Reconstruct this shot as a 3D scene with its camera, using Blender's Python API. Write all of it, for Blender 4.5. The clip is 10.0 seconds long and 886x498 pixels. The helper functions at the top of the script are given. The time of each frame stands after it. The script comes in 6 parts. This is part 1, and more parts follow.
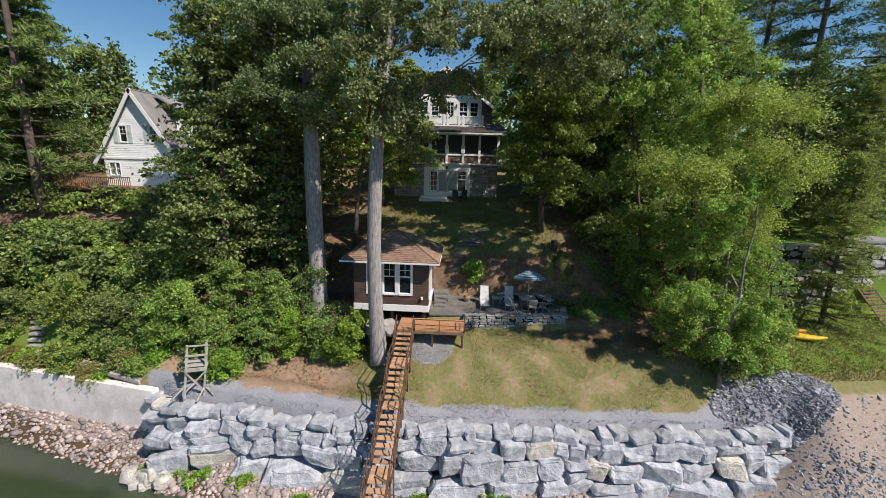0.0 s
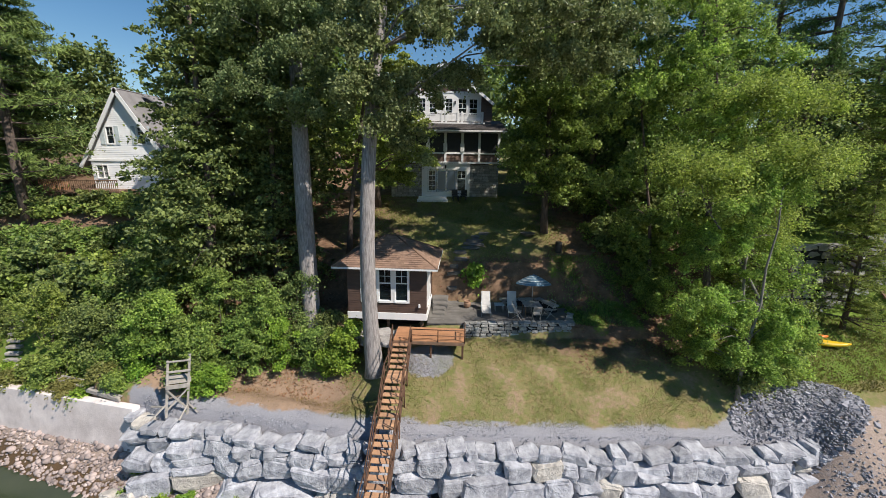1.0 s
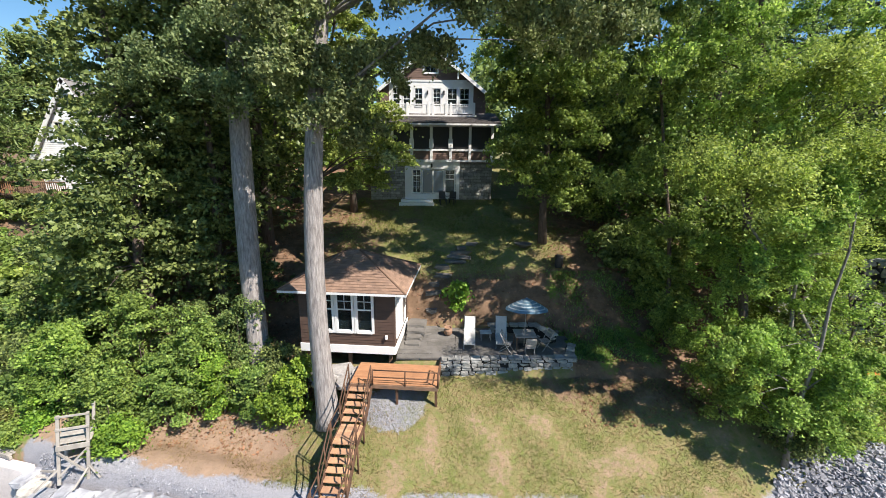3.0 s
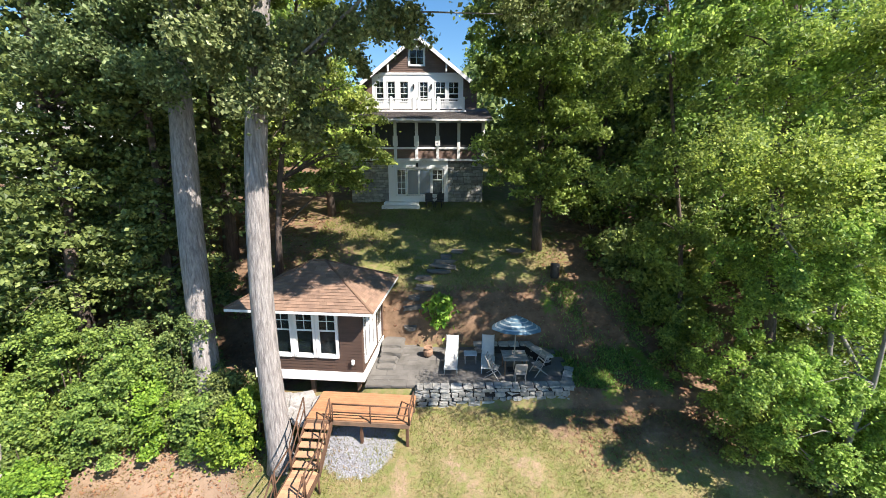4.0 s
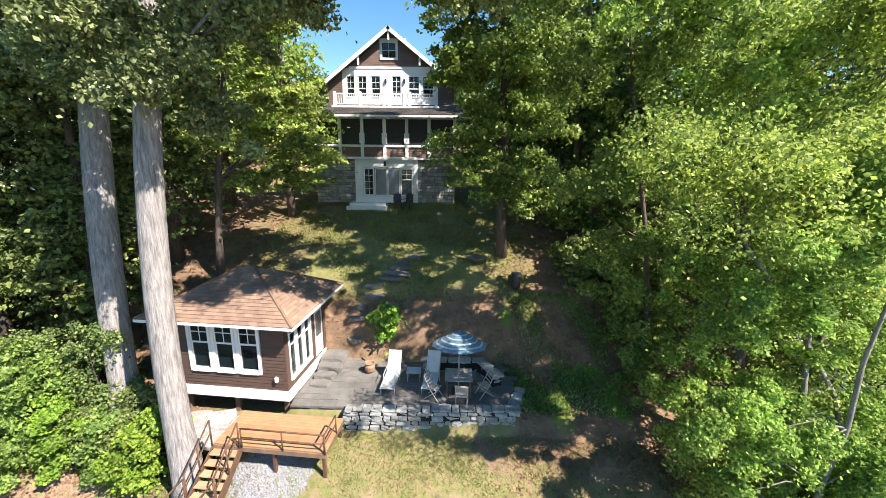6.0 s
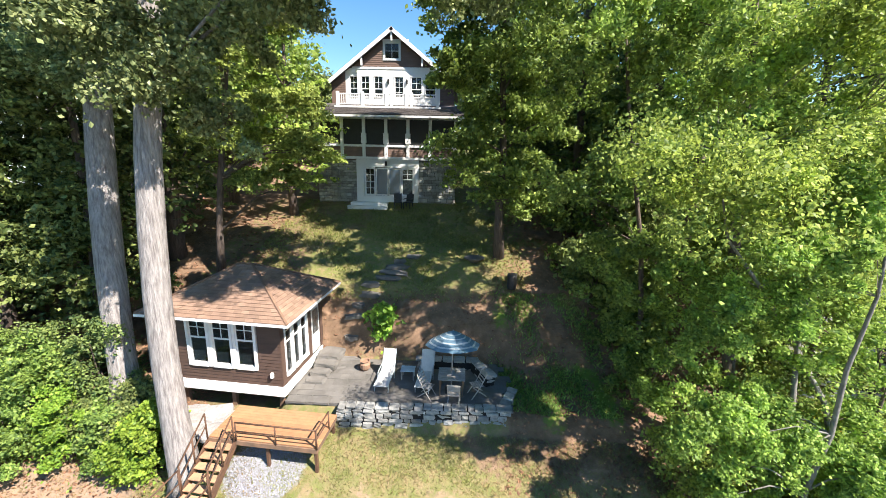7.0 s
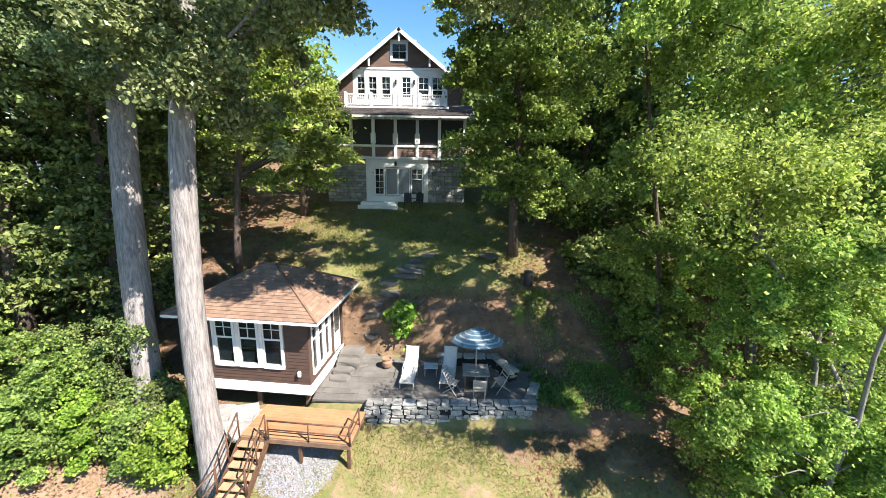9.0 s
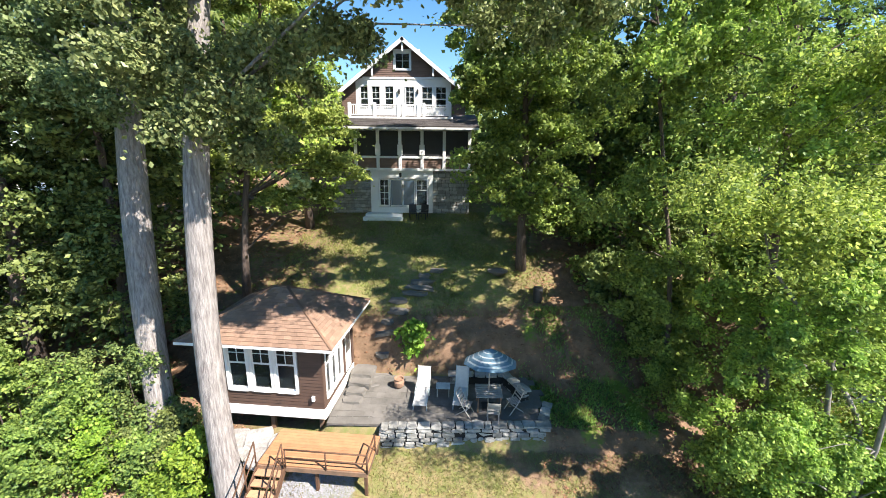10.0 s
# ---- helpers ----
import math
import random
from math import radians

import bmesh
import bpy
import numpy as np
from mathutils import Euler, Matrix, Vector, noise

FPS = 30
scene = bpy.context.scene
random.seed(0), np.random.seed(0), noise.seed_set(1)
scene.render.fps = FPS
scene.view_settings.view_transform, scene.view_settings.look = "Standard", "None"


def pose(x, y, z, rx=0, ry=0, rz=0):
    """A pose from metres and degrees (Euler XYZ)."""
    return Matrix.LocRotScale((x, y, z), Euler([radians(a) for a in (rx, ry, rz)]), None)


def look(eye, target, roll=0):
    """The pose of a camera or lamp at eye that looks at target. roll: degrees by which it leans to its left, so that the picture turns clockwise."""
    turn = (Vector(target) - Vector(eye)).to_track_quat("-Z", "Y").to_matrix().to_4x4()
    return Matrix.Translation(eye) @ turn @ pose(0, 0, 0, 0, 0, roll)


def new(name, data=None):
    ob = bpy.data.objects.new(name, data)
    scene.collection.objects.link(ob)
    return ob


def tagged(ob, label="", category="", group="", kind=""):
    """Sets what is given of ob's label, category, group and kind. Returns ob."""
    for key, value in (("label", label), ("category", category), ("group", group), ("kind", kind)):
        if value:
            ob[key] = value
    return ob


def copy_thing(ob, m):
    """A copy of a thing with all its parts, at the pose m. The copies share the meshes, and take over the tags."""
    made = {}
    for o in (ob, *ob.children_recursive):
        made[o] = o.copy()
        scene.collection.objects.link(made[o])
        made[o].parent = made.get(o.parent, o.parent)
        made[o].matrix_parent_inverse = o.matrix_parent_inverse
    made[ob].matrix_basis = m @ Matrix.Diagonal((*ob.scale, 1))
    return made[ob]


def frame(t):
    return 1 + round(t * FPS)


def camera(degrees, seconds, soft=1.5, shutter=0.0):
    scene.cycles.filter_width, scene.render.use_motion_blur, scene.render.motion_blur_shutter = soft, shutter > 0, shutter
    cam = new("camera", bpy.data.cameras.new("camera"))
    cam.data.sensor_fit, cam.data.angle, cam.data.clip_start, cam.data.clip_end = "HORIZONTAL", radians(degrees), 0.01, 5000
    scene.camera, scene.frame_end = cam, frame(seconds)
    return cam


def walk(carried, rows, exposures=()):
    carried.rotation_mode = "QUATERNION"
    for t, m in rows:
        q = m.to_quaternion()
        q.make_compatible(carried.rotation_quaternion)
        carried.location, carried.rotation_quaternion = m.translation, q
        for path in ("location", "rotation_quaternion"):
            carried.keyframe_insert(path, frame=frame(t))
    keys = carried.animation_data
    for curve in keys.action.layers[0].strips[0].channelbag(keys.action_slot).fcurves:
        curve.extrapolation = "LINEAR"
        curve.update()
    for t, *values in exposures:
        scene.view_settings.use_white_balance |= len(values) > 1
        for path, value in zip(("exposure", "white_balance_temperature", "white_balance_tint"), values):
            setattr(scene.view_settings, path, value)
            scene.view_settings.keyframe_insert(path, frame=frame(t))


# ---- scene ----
EXPOSURES = [(0.0, 0.27), (1.5, 0.36), (2.5, 0.66), (4.0, 1.22), (5.0, 1.42), (10.0, 1.47)]
cam = camera(97.10, 10.0, soft=0.8)
PATH = [
    (0, (0.498, -0.557, 13.305), (0.735, 9.194, 11.097), 1.44),
    (0.5, (0.561, 0.057, 13.338), (0.781, 9.806, 11.121), 1.21),
    (1, (0.682, 0.759, 13.350), (0.886, 10.501, 11.102), 0.83),
    (1.5, (0.948, 1.654, 13.298), (1.122, 11.392, 11.033), 0.70),
    (2, (1.270, 2.592, 13.377), (1.419, 12.323, 11.078), 0.48),
    (2.5, (1.776, 3.599, 13.507), (1.850, 13.321, 11.164), 0.79),
    (4, (3.345, 7.164, 13.221), (3.318, 16.900, 10.936), 0.22),
    (4.5, (4.042, 8.103, 13.103), (3.980, 17.845, 10.845), 0.43),
    (5, (4.837, 8.586, 13.068), (4.687, 18.321, 10.786), 0.41),
    (5.5, (5.464, 8.703, 13.130), (5.289, 18.435, 10.835), 0.48),
    (7, (6.327, 8.567, 13.289), (5.942, 18.287, 10.971), 1.40),
    (7.5, (6.204, 8.425, 13.286), (5.861, 18.146, 10.965), 1.71),
    (8, (5.895, 8.351, 13.259), (5.594, 18.074, 10.942), 1.51),
    (8.5, (5.553, 8.293, 13.259), (5.314, 18.018, 10.942), 1.45),
    (9, (5.169, 8.308, 13.225), (4.983, 18.036, 10.918), 1.08),
    (9.5, (4.846, 8.384, 13.432), (4.709, 18.110, 11.112), 1.09),
    (10, (4.567, 8.538, 14.167), (4.469, 18.244, 11.763), 0.71),
]
walk(cam, [(t, look(eye, target, roll)) for t, eye, target, roll in PATH], EXPOSURES)

# ---- light: a clear noon sky, the sun high behind the camera and to its right ----
SUN_ELEV, SUN_SIDE = 48.0, 55.0          # degrees above the horizon; degrees from -y towards +x
to_sun = Vector((math.sin(radians(SUN_SIDE)) * math.cos(radians(SUN_ELEV)), -math.cos(radians(SUN_SIDE)) * math.cos(radians(SUN_ELEV)), math.sin(radians(SUN_ELEV))))
world = bpy.data.worlds.new("sky")
scene.world = world
world.use_nodes = True
wn = world.node_tree.nodes
sky = wn.new("ShaderNodeTexSky")
sky.sky_type, sky.sun_disc = "NISHITA", False
sky.sun_elevation, sky.sun_rotation = radians(SUN_ELEV), math.atan2(to_sun.x, to_sun.y)
sky.air_density, sky.dust_density, sky.ozone_density = 1.1, 0.0, 2.0
deep = wn.new("ShaderNodeHueSaturation")
deep.inputs["Saturation"].default_value = 1.28
world.node_tree.links.new(sky.outputs[0], deep.inputs["Color"])
world.node_tree.links.new(deep.outputs[0], wn["Background"].inputs[0])
wn["Background"].inputs[1].default_value = 0.082
sun = new("sun", bpy.data.lights.new("sun", "SUN"))
sun.data.energy, sun.data.angle, sun.data.color = 5.0, radians(0.53), (1.0, 0.915, 0.82)
sun.matrix_world = look((30, -40, 70), Vector((30, -40, 70)) - to_sun)


# ---- materials ----
def material(name, color, rough=0.8, metal=0.0, second=None, scale=3.0, bump=0.0, bump_scale=30.0, island=0.0, thing=0.0, stretch=(1, 1, 1), spec=0.5, fine=0.12, fine_scale=60.0, contrast=0.5):
    """A surface of two colours mixed by large noise, with fine grain, piece-to-piece variation and relief."""
    m = bpy.data.materials.new(name)
    m.use_nodes = True
    nt = m.node_tree
    b = nt.nodes["Principled BSDF"]
    b.inputs["Roughness"].default_value, b.inputs["Metallic"].default_value = rough, metal
    b.inputs["Specular IOR Level"].default_value = spec
    tc = nt.nodes.new("ShaderNodeTexCoord")
    mp = nt.nodes.new("ShaderNodeMapping")
    mp.inputs["Scale"].default_value = stretch
    nt.links.new(tc.outputs["Object"], mp.inputs[0])

    def tex(sc, detail=5.0):
        n = nt.nodes.new("ShaderNodeTexNoise")
        n.inputs["Scale"].default_value, n.inputs["Detail"].default_value, n.inputs["Roughness"].default_value = sc, detail, 0.65
        nt.links.new(mp.outputs[0], n.inputs["Vector"])
        return n

    mix = nt.nodes.new("ShaderNodeMix")
    mix.data_type = "RGBA"
    mix.inputs["A"].default_value, mix.inputs["B"].default_value = (*color, 1), (*(second or [c * 0.7 for c in color]), 1)
    ramp = nt.nodes.new("ShaderNodeValToRGB")
    ramp.color_ramp.elements[0].position, ramp.color_ramp.elements[1].position = 0.5 - contrast * 0.3, 0.5 + contrast * 0.3
    nt.links.new(tex(scale).outputs[0], ramp.inputs[0])
    nt.links.new(ramp.outputs[0], mix.inputs["Factor"])
    hsv = nt.nodes.new("ShaderNodeHueSaturation")
    nt.links.new(mix.outputs["Result"], hsv.inputs["Color"])
    # value: 1 + fine grain + piece + thing
    add = None
    terms = [(tex(fine_scale, 3.0).outputs[0], fine * 2.5)]
    if island:
        terms.append((nt.nodes.new("ShaderNodeNewGeometry").outputs["Random Per Island"], island))
    if thing:
        terms.append((nt.nodes.new("ShaderNodeObjectInfo").outputs["Random"], thing))
    for src, amount in terms:
        k = nt.nodes.new("ShaderNodeMath")
        k.operation = "MULTIPLY_ADD"
        nt.links.new(src, k.inputs[0])
        k.inputs[1].default_value = amount
        if add is None:
            k.inputs[2].default_value = 1.0 - sum(a for _, a in terms) * 0.5
        else:
            nt.links.new(add.outputs[0], k.inputs[2])
        add = k
    nt.links.new(add.outputs[0], hsv.inputs["Value"])
    nt.links.new(hsv.outputs[0], b.inputs["Base Color"])
    if bump:
        bp = nt.nodes.new("ShaderNodeBump")
        bp.inputs["Strength"].default_value, bp.inputs["Distance"].default_value = min(bump, 1.0), 0.05 * max(bump, 1.0)
        nt.links.new(tex(bump_scale).outputs[0], bp.inputs["Height"])
        nt.links.new(bp.outputs[0], b.inputs["Normal"])
    return m


def leaf_material(name, light, dark, translucent=0.3, rough=0.5):
    """Foliage: each leaf has its own tone between two greens, and lets some light through."""
    m = bpy.data.materials.new(name)
    m.use_nodes = True
    nt = m.node_tree
    b = nt.nodes["Principled BSDF"]
    b.inputs["Roughness"].default_value = rough
    b.inputs["Specular IOR Level"].default_value = 0.35
    geo = nt.nodes.new("ShaderNodeNewGeometry")
    info = nt.nodes.new("ShaderNodeObjectInfo")
    mix = nt.nodes.new("ShaderNodeMix")
    mix.data_type = "RGBA"
    mix.inputs["A"].default_value, mix.inputs["B"].default_value = (*dark, 1), (*light, 1)
    nt.links.new(geo.outputs["Random Per Island"], mix.inputs["Factor"])
    tc = nt.nodes.new("ShaderNodeTexCoord")
    n = nt.nodes.new("ShaderNodeTexNoise")
    n.inputs["Scale"].default_value, n.inputs["Detail"].default_value = 0.8, 4.0
    nt.links.new(tc.outputs["Object"], n.inputs["Vector"])
    hsv = nt.nodes.new("ShaderNodeHueSaturation")
    k = nt.nodes.new("ShaderNodeMath")
    k.operation = "MULTIPLY_ADD"
    k.inputs[1].default_value, k.inputs[2].default_value = 1.5, 0.22
    nt.links.new(n.outputs[0], k.inputs[0])
    k2 = nt.nodes.new("ShaderNodeMath")
    k2.operation = "MULTIPLY_ADD"
    k2.inputs[1].default_value, k2.inputs[2].default_value = 0.03, 0.485
    nt.links.new(info.outputs["Random"], k2.inputs[0])
    nt.links.new(k.outputs[0], hsv.inputs["Value"])
    nt.links.new(k2.outputs[0], hsv.inputs["Hue"])
    nt.links.new(mix.outputs["Result"], hsv.inputs["Color"])
    nt.links.new(hsv.outputs[0], b.inputs["Base Color"])
    tr = nt.nodes.new("ShaderNodeBsdfTranslucent")
    nt.links.new(hsv.outputs[0], tr.inputs["Color"])
    sh = nt.nodes.new("ShaderNodeMixShader")
    sh.inputs[0].default_value = translucent
    nt.links.new(b.outputs[0], sh.inputs[1])
    nt.links.new(tr.outputs[0], sh.inputs[2])
    nt.links.new(sh.outputs[0], nt.nodes["Material Output"].inputs["Surface"])
    return m


def glass_material(name, tint=(0.02, 0.03, 0.035), rough=0.04, alpha=0.4):
    m = bpy.data.materials.new(name)
    m.use_nodes = True
    b = m.node_tree.nodes["Principled BSDF"]
    b.inputs["Base Color"].default_value = (*tint, 1)
    b.inputs["Roughness"].default_value = rough
    b.inputs["Specular IOR Level"].default_value = 0.8
    b.inputs["Alpha"].default_value = alpha
    return m


M = {
    "bark": material("grey_bark", (0.40, 0.37, 0.355), 0.95, second=(0.18, 0.16, 0.155), scale=5, bump=1.0, bump_scale=9, stretch=(3, 3, 0.35), fine=0.2, fine_scale=25),
    "bark_dark": material("brown_bark", (0.16, 0.12, 0.10), 0.95, second=(0.08, 0.06, 0.05), scale=4, bump=0.8, bump_scale=12, stretch=(3, 3, 0.5)),
    "bark_pale": material("pale_bark", (0.27, 0.25, 0.22), 0.9, second=(0.14, 0.13, 0.115), scale=6, bump=0.4, stretch=(2, 2, 0.7)),
    "boulder": material("grey_limestone", (0.52, 0.53, 0.565), 0.9, second=(0.25, 0.255, 0.29), scale=2.0, bump=2.0, bump_scale=4, thing=0.3, fine=0.22, fine_scale=22),
    "boulder_tan": material("tan_limestone", (0.62, 0.58, 0.52), 0.9, second=(0.37, 0.345, 0.315), scale=2.0, bump=2.0, bump_scale=6, thing=0.3, fine=0.2, fine_scale=22),
    "pebble": material("beach_stone", (0.46, 0.375, 0.345), 0.9, second=(0.25, 0.205, 0.19), scale=0.9, island=0.8, fine=0.2),
    "rubble": material("grey_rubble", (0.36, 0.36, 0.39), 0.9, second=(0.20, 0.20, 0.225), scale=1.0, island=0.7, fine=0.2),
    "gravel_bit": material("gravel_chip", (0.36, 0.36, 0.39), 0.95, second=(0.25, 0.25, 0.28), scale=1.5, island=0.8, fine=0.1),
    "concrete": material("weathered_concrete", (0.82, 0.74, 0.71), 0.9, second=(0.58, 0.51, 0.49), scale=0.8, bump=0.3, bump_scale=14, fine=0.12, fine_scale=20),
    "siding": material("brown_wood_siding", (0.105, 0.062, 0.045), 0.7, second=(0.075, 0.045, 0.034), scale=2.5, stretch=(0.4, 0.4, 3), thing=0.25, bump=0.15),
    "house_siding": material("brown_shingle_siding", (0.185, 0.12, 0.095), 0.8, second=(0.135, 0.088, 0.07), scale=2.5, stretch=(0.4, 0.4, 3), thing=0.15, bump=0.15),
    "white": material("white_paint", (0.80, 0.80, 0.79), 0.55, second=(0.72, 0.72, 0.71), scale=2.0, fine=0.03, contrast=0.9),
    "white_siding": material("white_house_siding", (0.84, 0.85, 0.86), 0.6, second=(0.79, 0.80, 0.81), scale=1.5, fine=0.03),
    "shingle": material("brown_roof_shingle", (0.22, 0.13, 0.085), 0.95, second=(0.17, 0.105, 0.075), scale=1.2, fine=0.25, fine_scale=35, bump=0.5, bump_scale=40, thing=0.3),
    "shingle_grey": material("grey_roof_shingle", (0.24, 0.23, 0.22), 0.95, second=(0.16, 0.15, 0.15), scale=1.0, fine=0.2, bump=0.3),
    "deck": material("tan_deck_boards", (0.44, 0.215, 0.105), 0.75, second=(0.34, 0.17, 0.085), scale=2.0, thing=0.25, fine=0.1),
    "tread": material("worn_tread_boards", (0.50, 0.29, 0.16), 0.8, second=(0.36, 0.21, 0.13), scale=3.0, thing=0.3, fine=0.15),
    "rust": material("rusty_brown_metal", (0.13, 0.065, 0.035), 0.8, second=(0.075, 0.04, 0.025), scale=4, fine=0.2),
    "grey_wood": material("weathered_grey_timber", (0.42, 0.39, 0.35), 0.9, second=(0.27, 0.25, 0.23), scale=3, stretch=(1, 1, 0.4), thing=0.2),
    "brown_wood": material("brown_timber", (0.22, 0.13, 0.08), 0.85, second=(0.14, 0.09, 0.06), scale=3, thing=0.2),
    "stone": material("fieldstone", (0.40, 0.39, 0.36), 0.9, second=(0.24, 0.24, 0.23), scale=3.0, bump=0.6, bump_scale=10, thing=0.55, island=0.0, fine=0.2),
    "flag": material("flagstone", (0.185, 0.172, 0.158), 0.9, second=(0.12, 0.112, 0.10), scale=1.2, bump=0.4, thing=0.22),
    # near-black that puts the deep shade of voids into colour
    "dark": material("void_shade_black", (0.015, 0.015, 0.016), 0.9, fine=0.02),
    # dark colour that stands in for the shade inside unlit rooms
    "interior": material("interior_shade", (0.06, 0.055, 0.05), 0.9),
    "screen": material("dark_insect_screen", (0.022, 0.022, 0.024), 0.6, fine=0.03),
    "glass": glass_material("window_glass"),
    # opaque blue: the sky's reflection is put into the door panes' colour
    "screen_door": glass_material("sky_tinted_screened_glass", (0.045, 0.075, 0.12), 0.25, 1.0),
    "sling": material("white_sling_fabric", (0.62, 0.60, 0.57), 0.85, second=(0.52, 0.50, 0.48), scale=3, fine=0.05),
    "blue_cloth": material("blue_canvas", (0.15, 0.25, 0.32), 0.85, second=(0.12, 0.21, 0.28), scale=4, fine=0.05),
    "pale_cloth": material("pale_canvas", (0.55, 0.62, 0.64), 0.85, fine=0.05),
    "black": material("black_metal", (0.03, 0.03, 0.032), 0.5, fine=0.05),
    "terracotta": material("terracotta", (0.33, 0.20, 0.13), 0.9, fine=0.1),
    "yellow": material("yellow_plastic", (0.85, 0.55, 0.02), 0.4, fine=0.03),
    "orange": material("orange_plastic", (0.80, 0.20, 0.02), 0.4, fine=0.03),
    "pale_blue": material("pale_blue_paint", (0.45, 0.55, 0.62), 0.6, fine=0.05),
    "leaf_dark": leaf_material("dark_maple_leaf", (0.29, 0.35, 0.10), (0.06, 0.10, 0.034)),
    "leaf_bright": leaf_material("bright_green_leaf", (0.52, 0.66, 0.14), (0.13, 0.22, 0.05), 0.48),
    "leaf_mid": leaf_material("green_leaf", (0.38, 0.49, 0.11), (0.10, 0.17, 0.045), 0.4),
    "leaf_silver": leaf_material("poplar_leaf", (0.34, 0.40, 0.165), (0.085, 0.135, 0.047), 0.35, 0.4),
    "needle": leaf_material("pine_needles", (0.27, 0.37, 0.10), (0.075, 0.13, 0.035), 0.25),
    "leaf_pine": leaf_material("pale_pine_boughs", (0.42, 0.50, 0.12), (0.13, 0.20, 0.045), 0.4),
    "shrub": leaf_material("shrub_leaf", (0.36, 0.52, 0.07), (0.11, 0.22, 0.03), 0.36),
    "grass_blade": leaf_material("grass_blade", (0.30, 0.29, 0.09), (0.16, 0.175, 0.05), 0.35),
}


# ---- mesh helpers ----
def mesh_object(name, verts, faces, mat, parent=None, label="", smooth=False):
    me = bpy.data.meshes.new(name)
    me.from_pydata([tuple(v) for v in verts] if not isinstance(verts, np.ndarray) else verts.tolist(), [], faces if not isinstance(faces, np.ndarray) else faces.tolist())
    me.materials.append(mat)
    if smooth:
        me.polygons.foreach_set("use_smooth", [True] * len(me.polygons))
    me.update()
    ob = new(name, me)
    ob.parent = parent
    if label:
        ob["label"] = label
    return ob


def part(name, bm, mat, parent=None, label="", smooth=False):
    """Links a bmesh as one mesh object under a thing or a part."""
    me = bpy.data.meshes.new(name)
    bm.to_mesh(me)
    bm.free()
    me.materials.append(mat)
    if smooth:
        me.polygons.foreach_set("use_smooth", [True] * len(me.polygons))
    ob = new(name, me)
    ob.parent = parent
    if label:
        ob["label"] = label
    return ob


def thing(name, label, category, m=None, group="", kind=""):
    ob = new(name)
    ob.empty_display_size = 0.2
    if m is not None:
        ob.matrix_basis = m
    return tagged(ob, label, category, group, kind)


def box(bm, x0, x1, y0, y1, z0, z1, bevel=0.0, m=None):
    """A block between the given bounds, with chamfered edges, added to bm."""
    geom = bmesh.ops.create_cube(bm, size=1.0, matrix=Matrix.Translation(((x0 + x1) / 2, (y0 + y1) / 2, (z0 + z1) / 2)) @ Matrix.Diagonal((abs(x1 - x0), abs(y1 - y0), abs(z1 - z0), 1)))
    vs = geom["verts"]
    if bevel:
        es = list({e for v in vs for e in v.link_edges})
        out = bmesh.ops.bevel(bm, geom=es, offset=bevel, segments=1, affect="EDGES", profile=0.5)
        vs = list({v for f in out["faces"] for v in f.verts} | {v for v in vs if v.is_valid})
    if m is not None:
        bmesh.ops.transform(bm, matrix=m, verts=[v for v in vs if v.is_valid])
    return bm


def block(name, bounds, mat, parent=None, label="", bevel=0.008, m=None):
    return part(name, box(bmesh.new(), *bounds, bevel=bevel, m=m), mat, parent, label)


def tube_data(points, radii, sides=8, cap=True):
    """Vertices and faces of a tube through points."""
    pts = [Vector(p) for p in points]
    verts, faces = [], []
    for i, p in enumerate(pts):
        d = (pts[min(i + 1, len(pts) - 1)] - pts[max(i - 1, 0)]).normalized()
        a = d.orthogonal().normalized() if abs(d.z) < 0.9 else Vector((1, 0, 0))
        a = (a - d * a.dot(d)).normalized()
        b = d.cross(a)
        for k in range(sides):
            w = 2 * math.pi * k / sides
            verts.append(p + (a * math.cos(w) + b * math.sin(w)) * radii[i])
    for i in range(len(pts) - 1):
        for k in range(sides):
            faces.append((i * sides + k, i * sides + (k + 1) % sides, (i + 1) * sides + (k + 1) % sides, (i + 1) * sides + k))
    if cap:
        faces.append(tuple(range(sides - 1, -1, -1)))
        faces.append(tuple((len(pts) - 1) * sides + k for k in range(sides)))
    return verts, faces


def tube(name, points, radius, mat, parent=None, sides=8, label=""):
    radii = radius if isinstance(radius, (list, tuple)) else [radius] * len(points)
    v, f = tube_data(points, radii, sides)
    return mesh_object(name, v, f, mat, parent, label, smooth=sides > 5)

# ---- the ground ----
WATER = -1.75
FRONT = [(-60, 27.5), (-23.2, 19.4), (-13.2, 17.3), (-12.0, 16.6), (-9.4, 16.5), (-6.5, 16.0), (-3.8, 15.5), (1.0, 15.1), (13.0, 14.9), (15.5, 15.2), (18.5, 15.7), (24, 16.0), (60, 17.0)]
BANK = [(0, 1.55), (0.9, 1.8), (2.0, 2.5), (3.4, 3.35), (4.6, 3.75), (5.35, 3.9), (5.8, 4.3), (8.2, 4.9), (10.8, 7.4), (13.5, 8.6), (19.5, 10.15), (30, 11.5), (80, 15.0), (400, 30.0), (4000, 60.0)]


def front_y(x):
    return np.interp(x, [p[0] for p in FRONT], [p[1] for p in FRONT])


def smooth_step(a, b, x):
    t = np.clip((x - a) / (b - a), 0, 1)
    return t * t * (3 - 2 * t)


def shore_of(x, y):
    """Distance inland from the waterline."""
    return ((y - 14.3) + np.where(x < -10.4, 0.32, 0.36) * (x + 10.4)) / 1.063


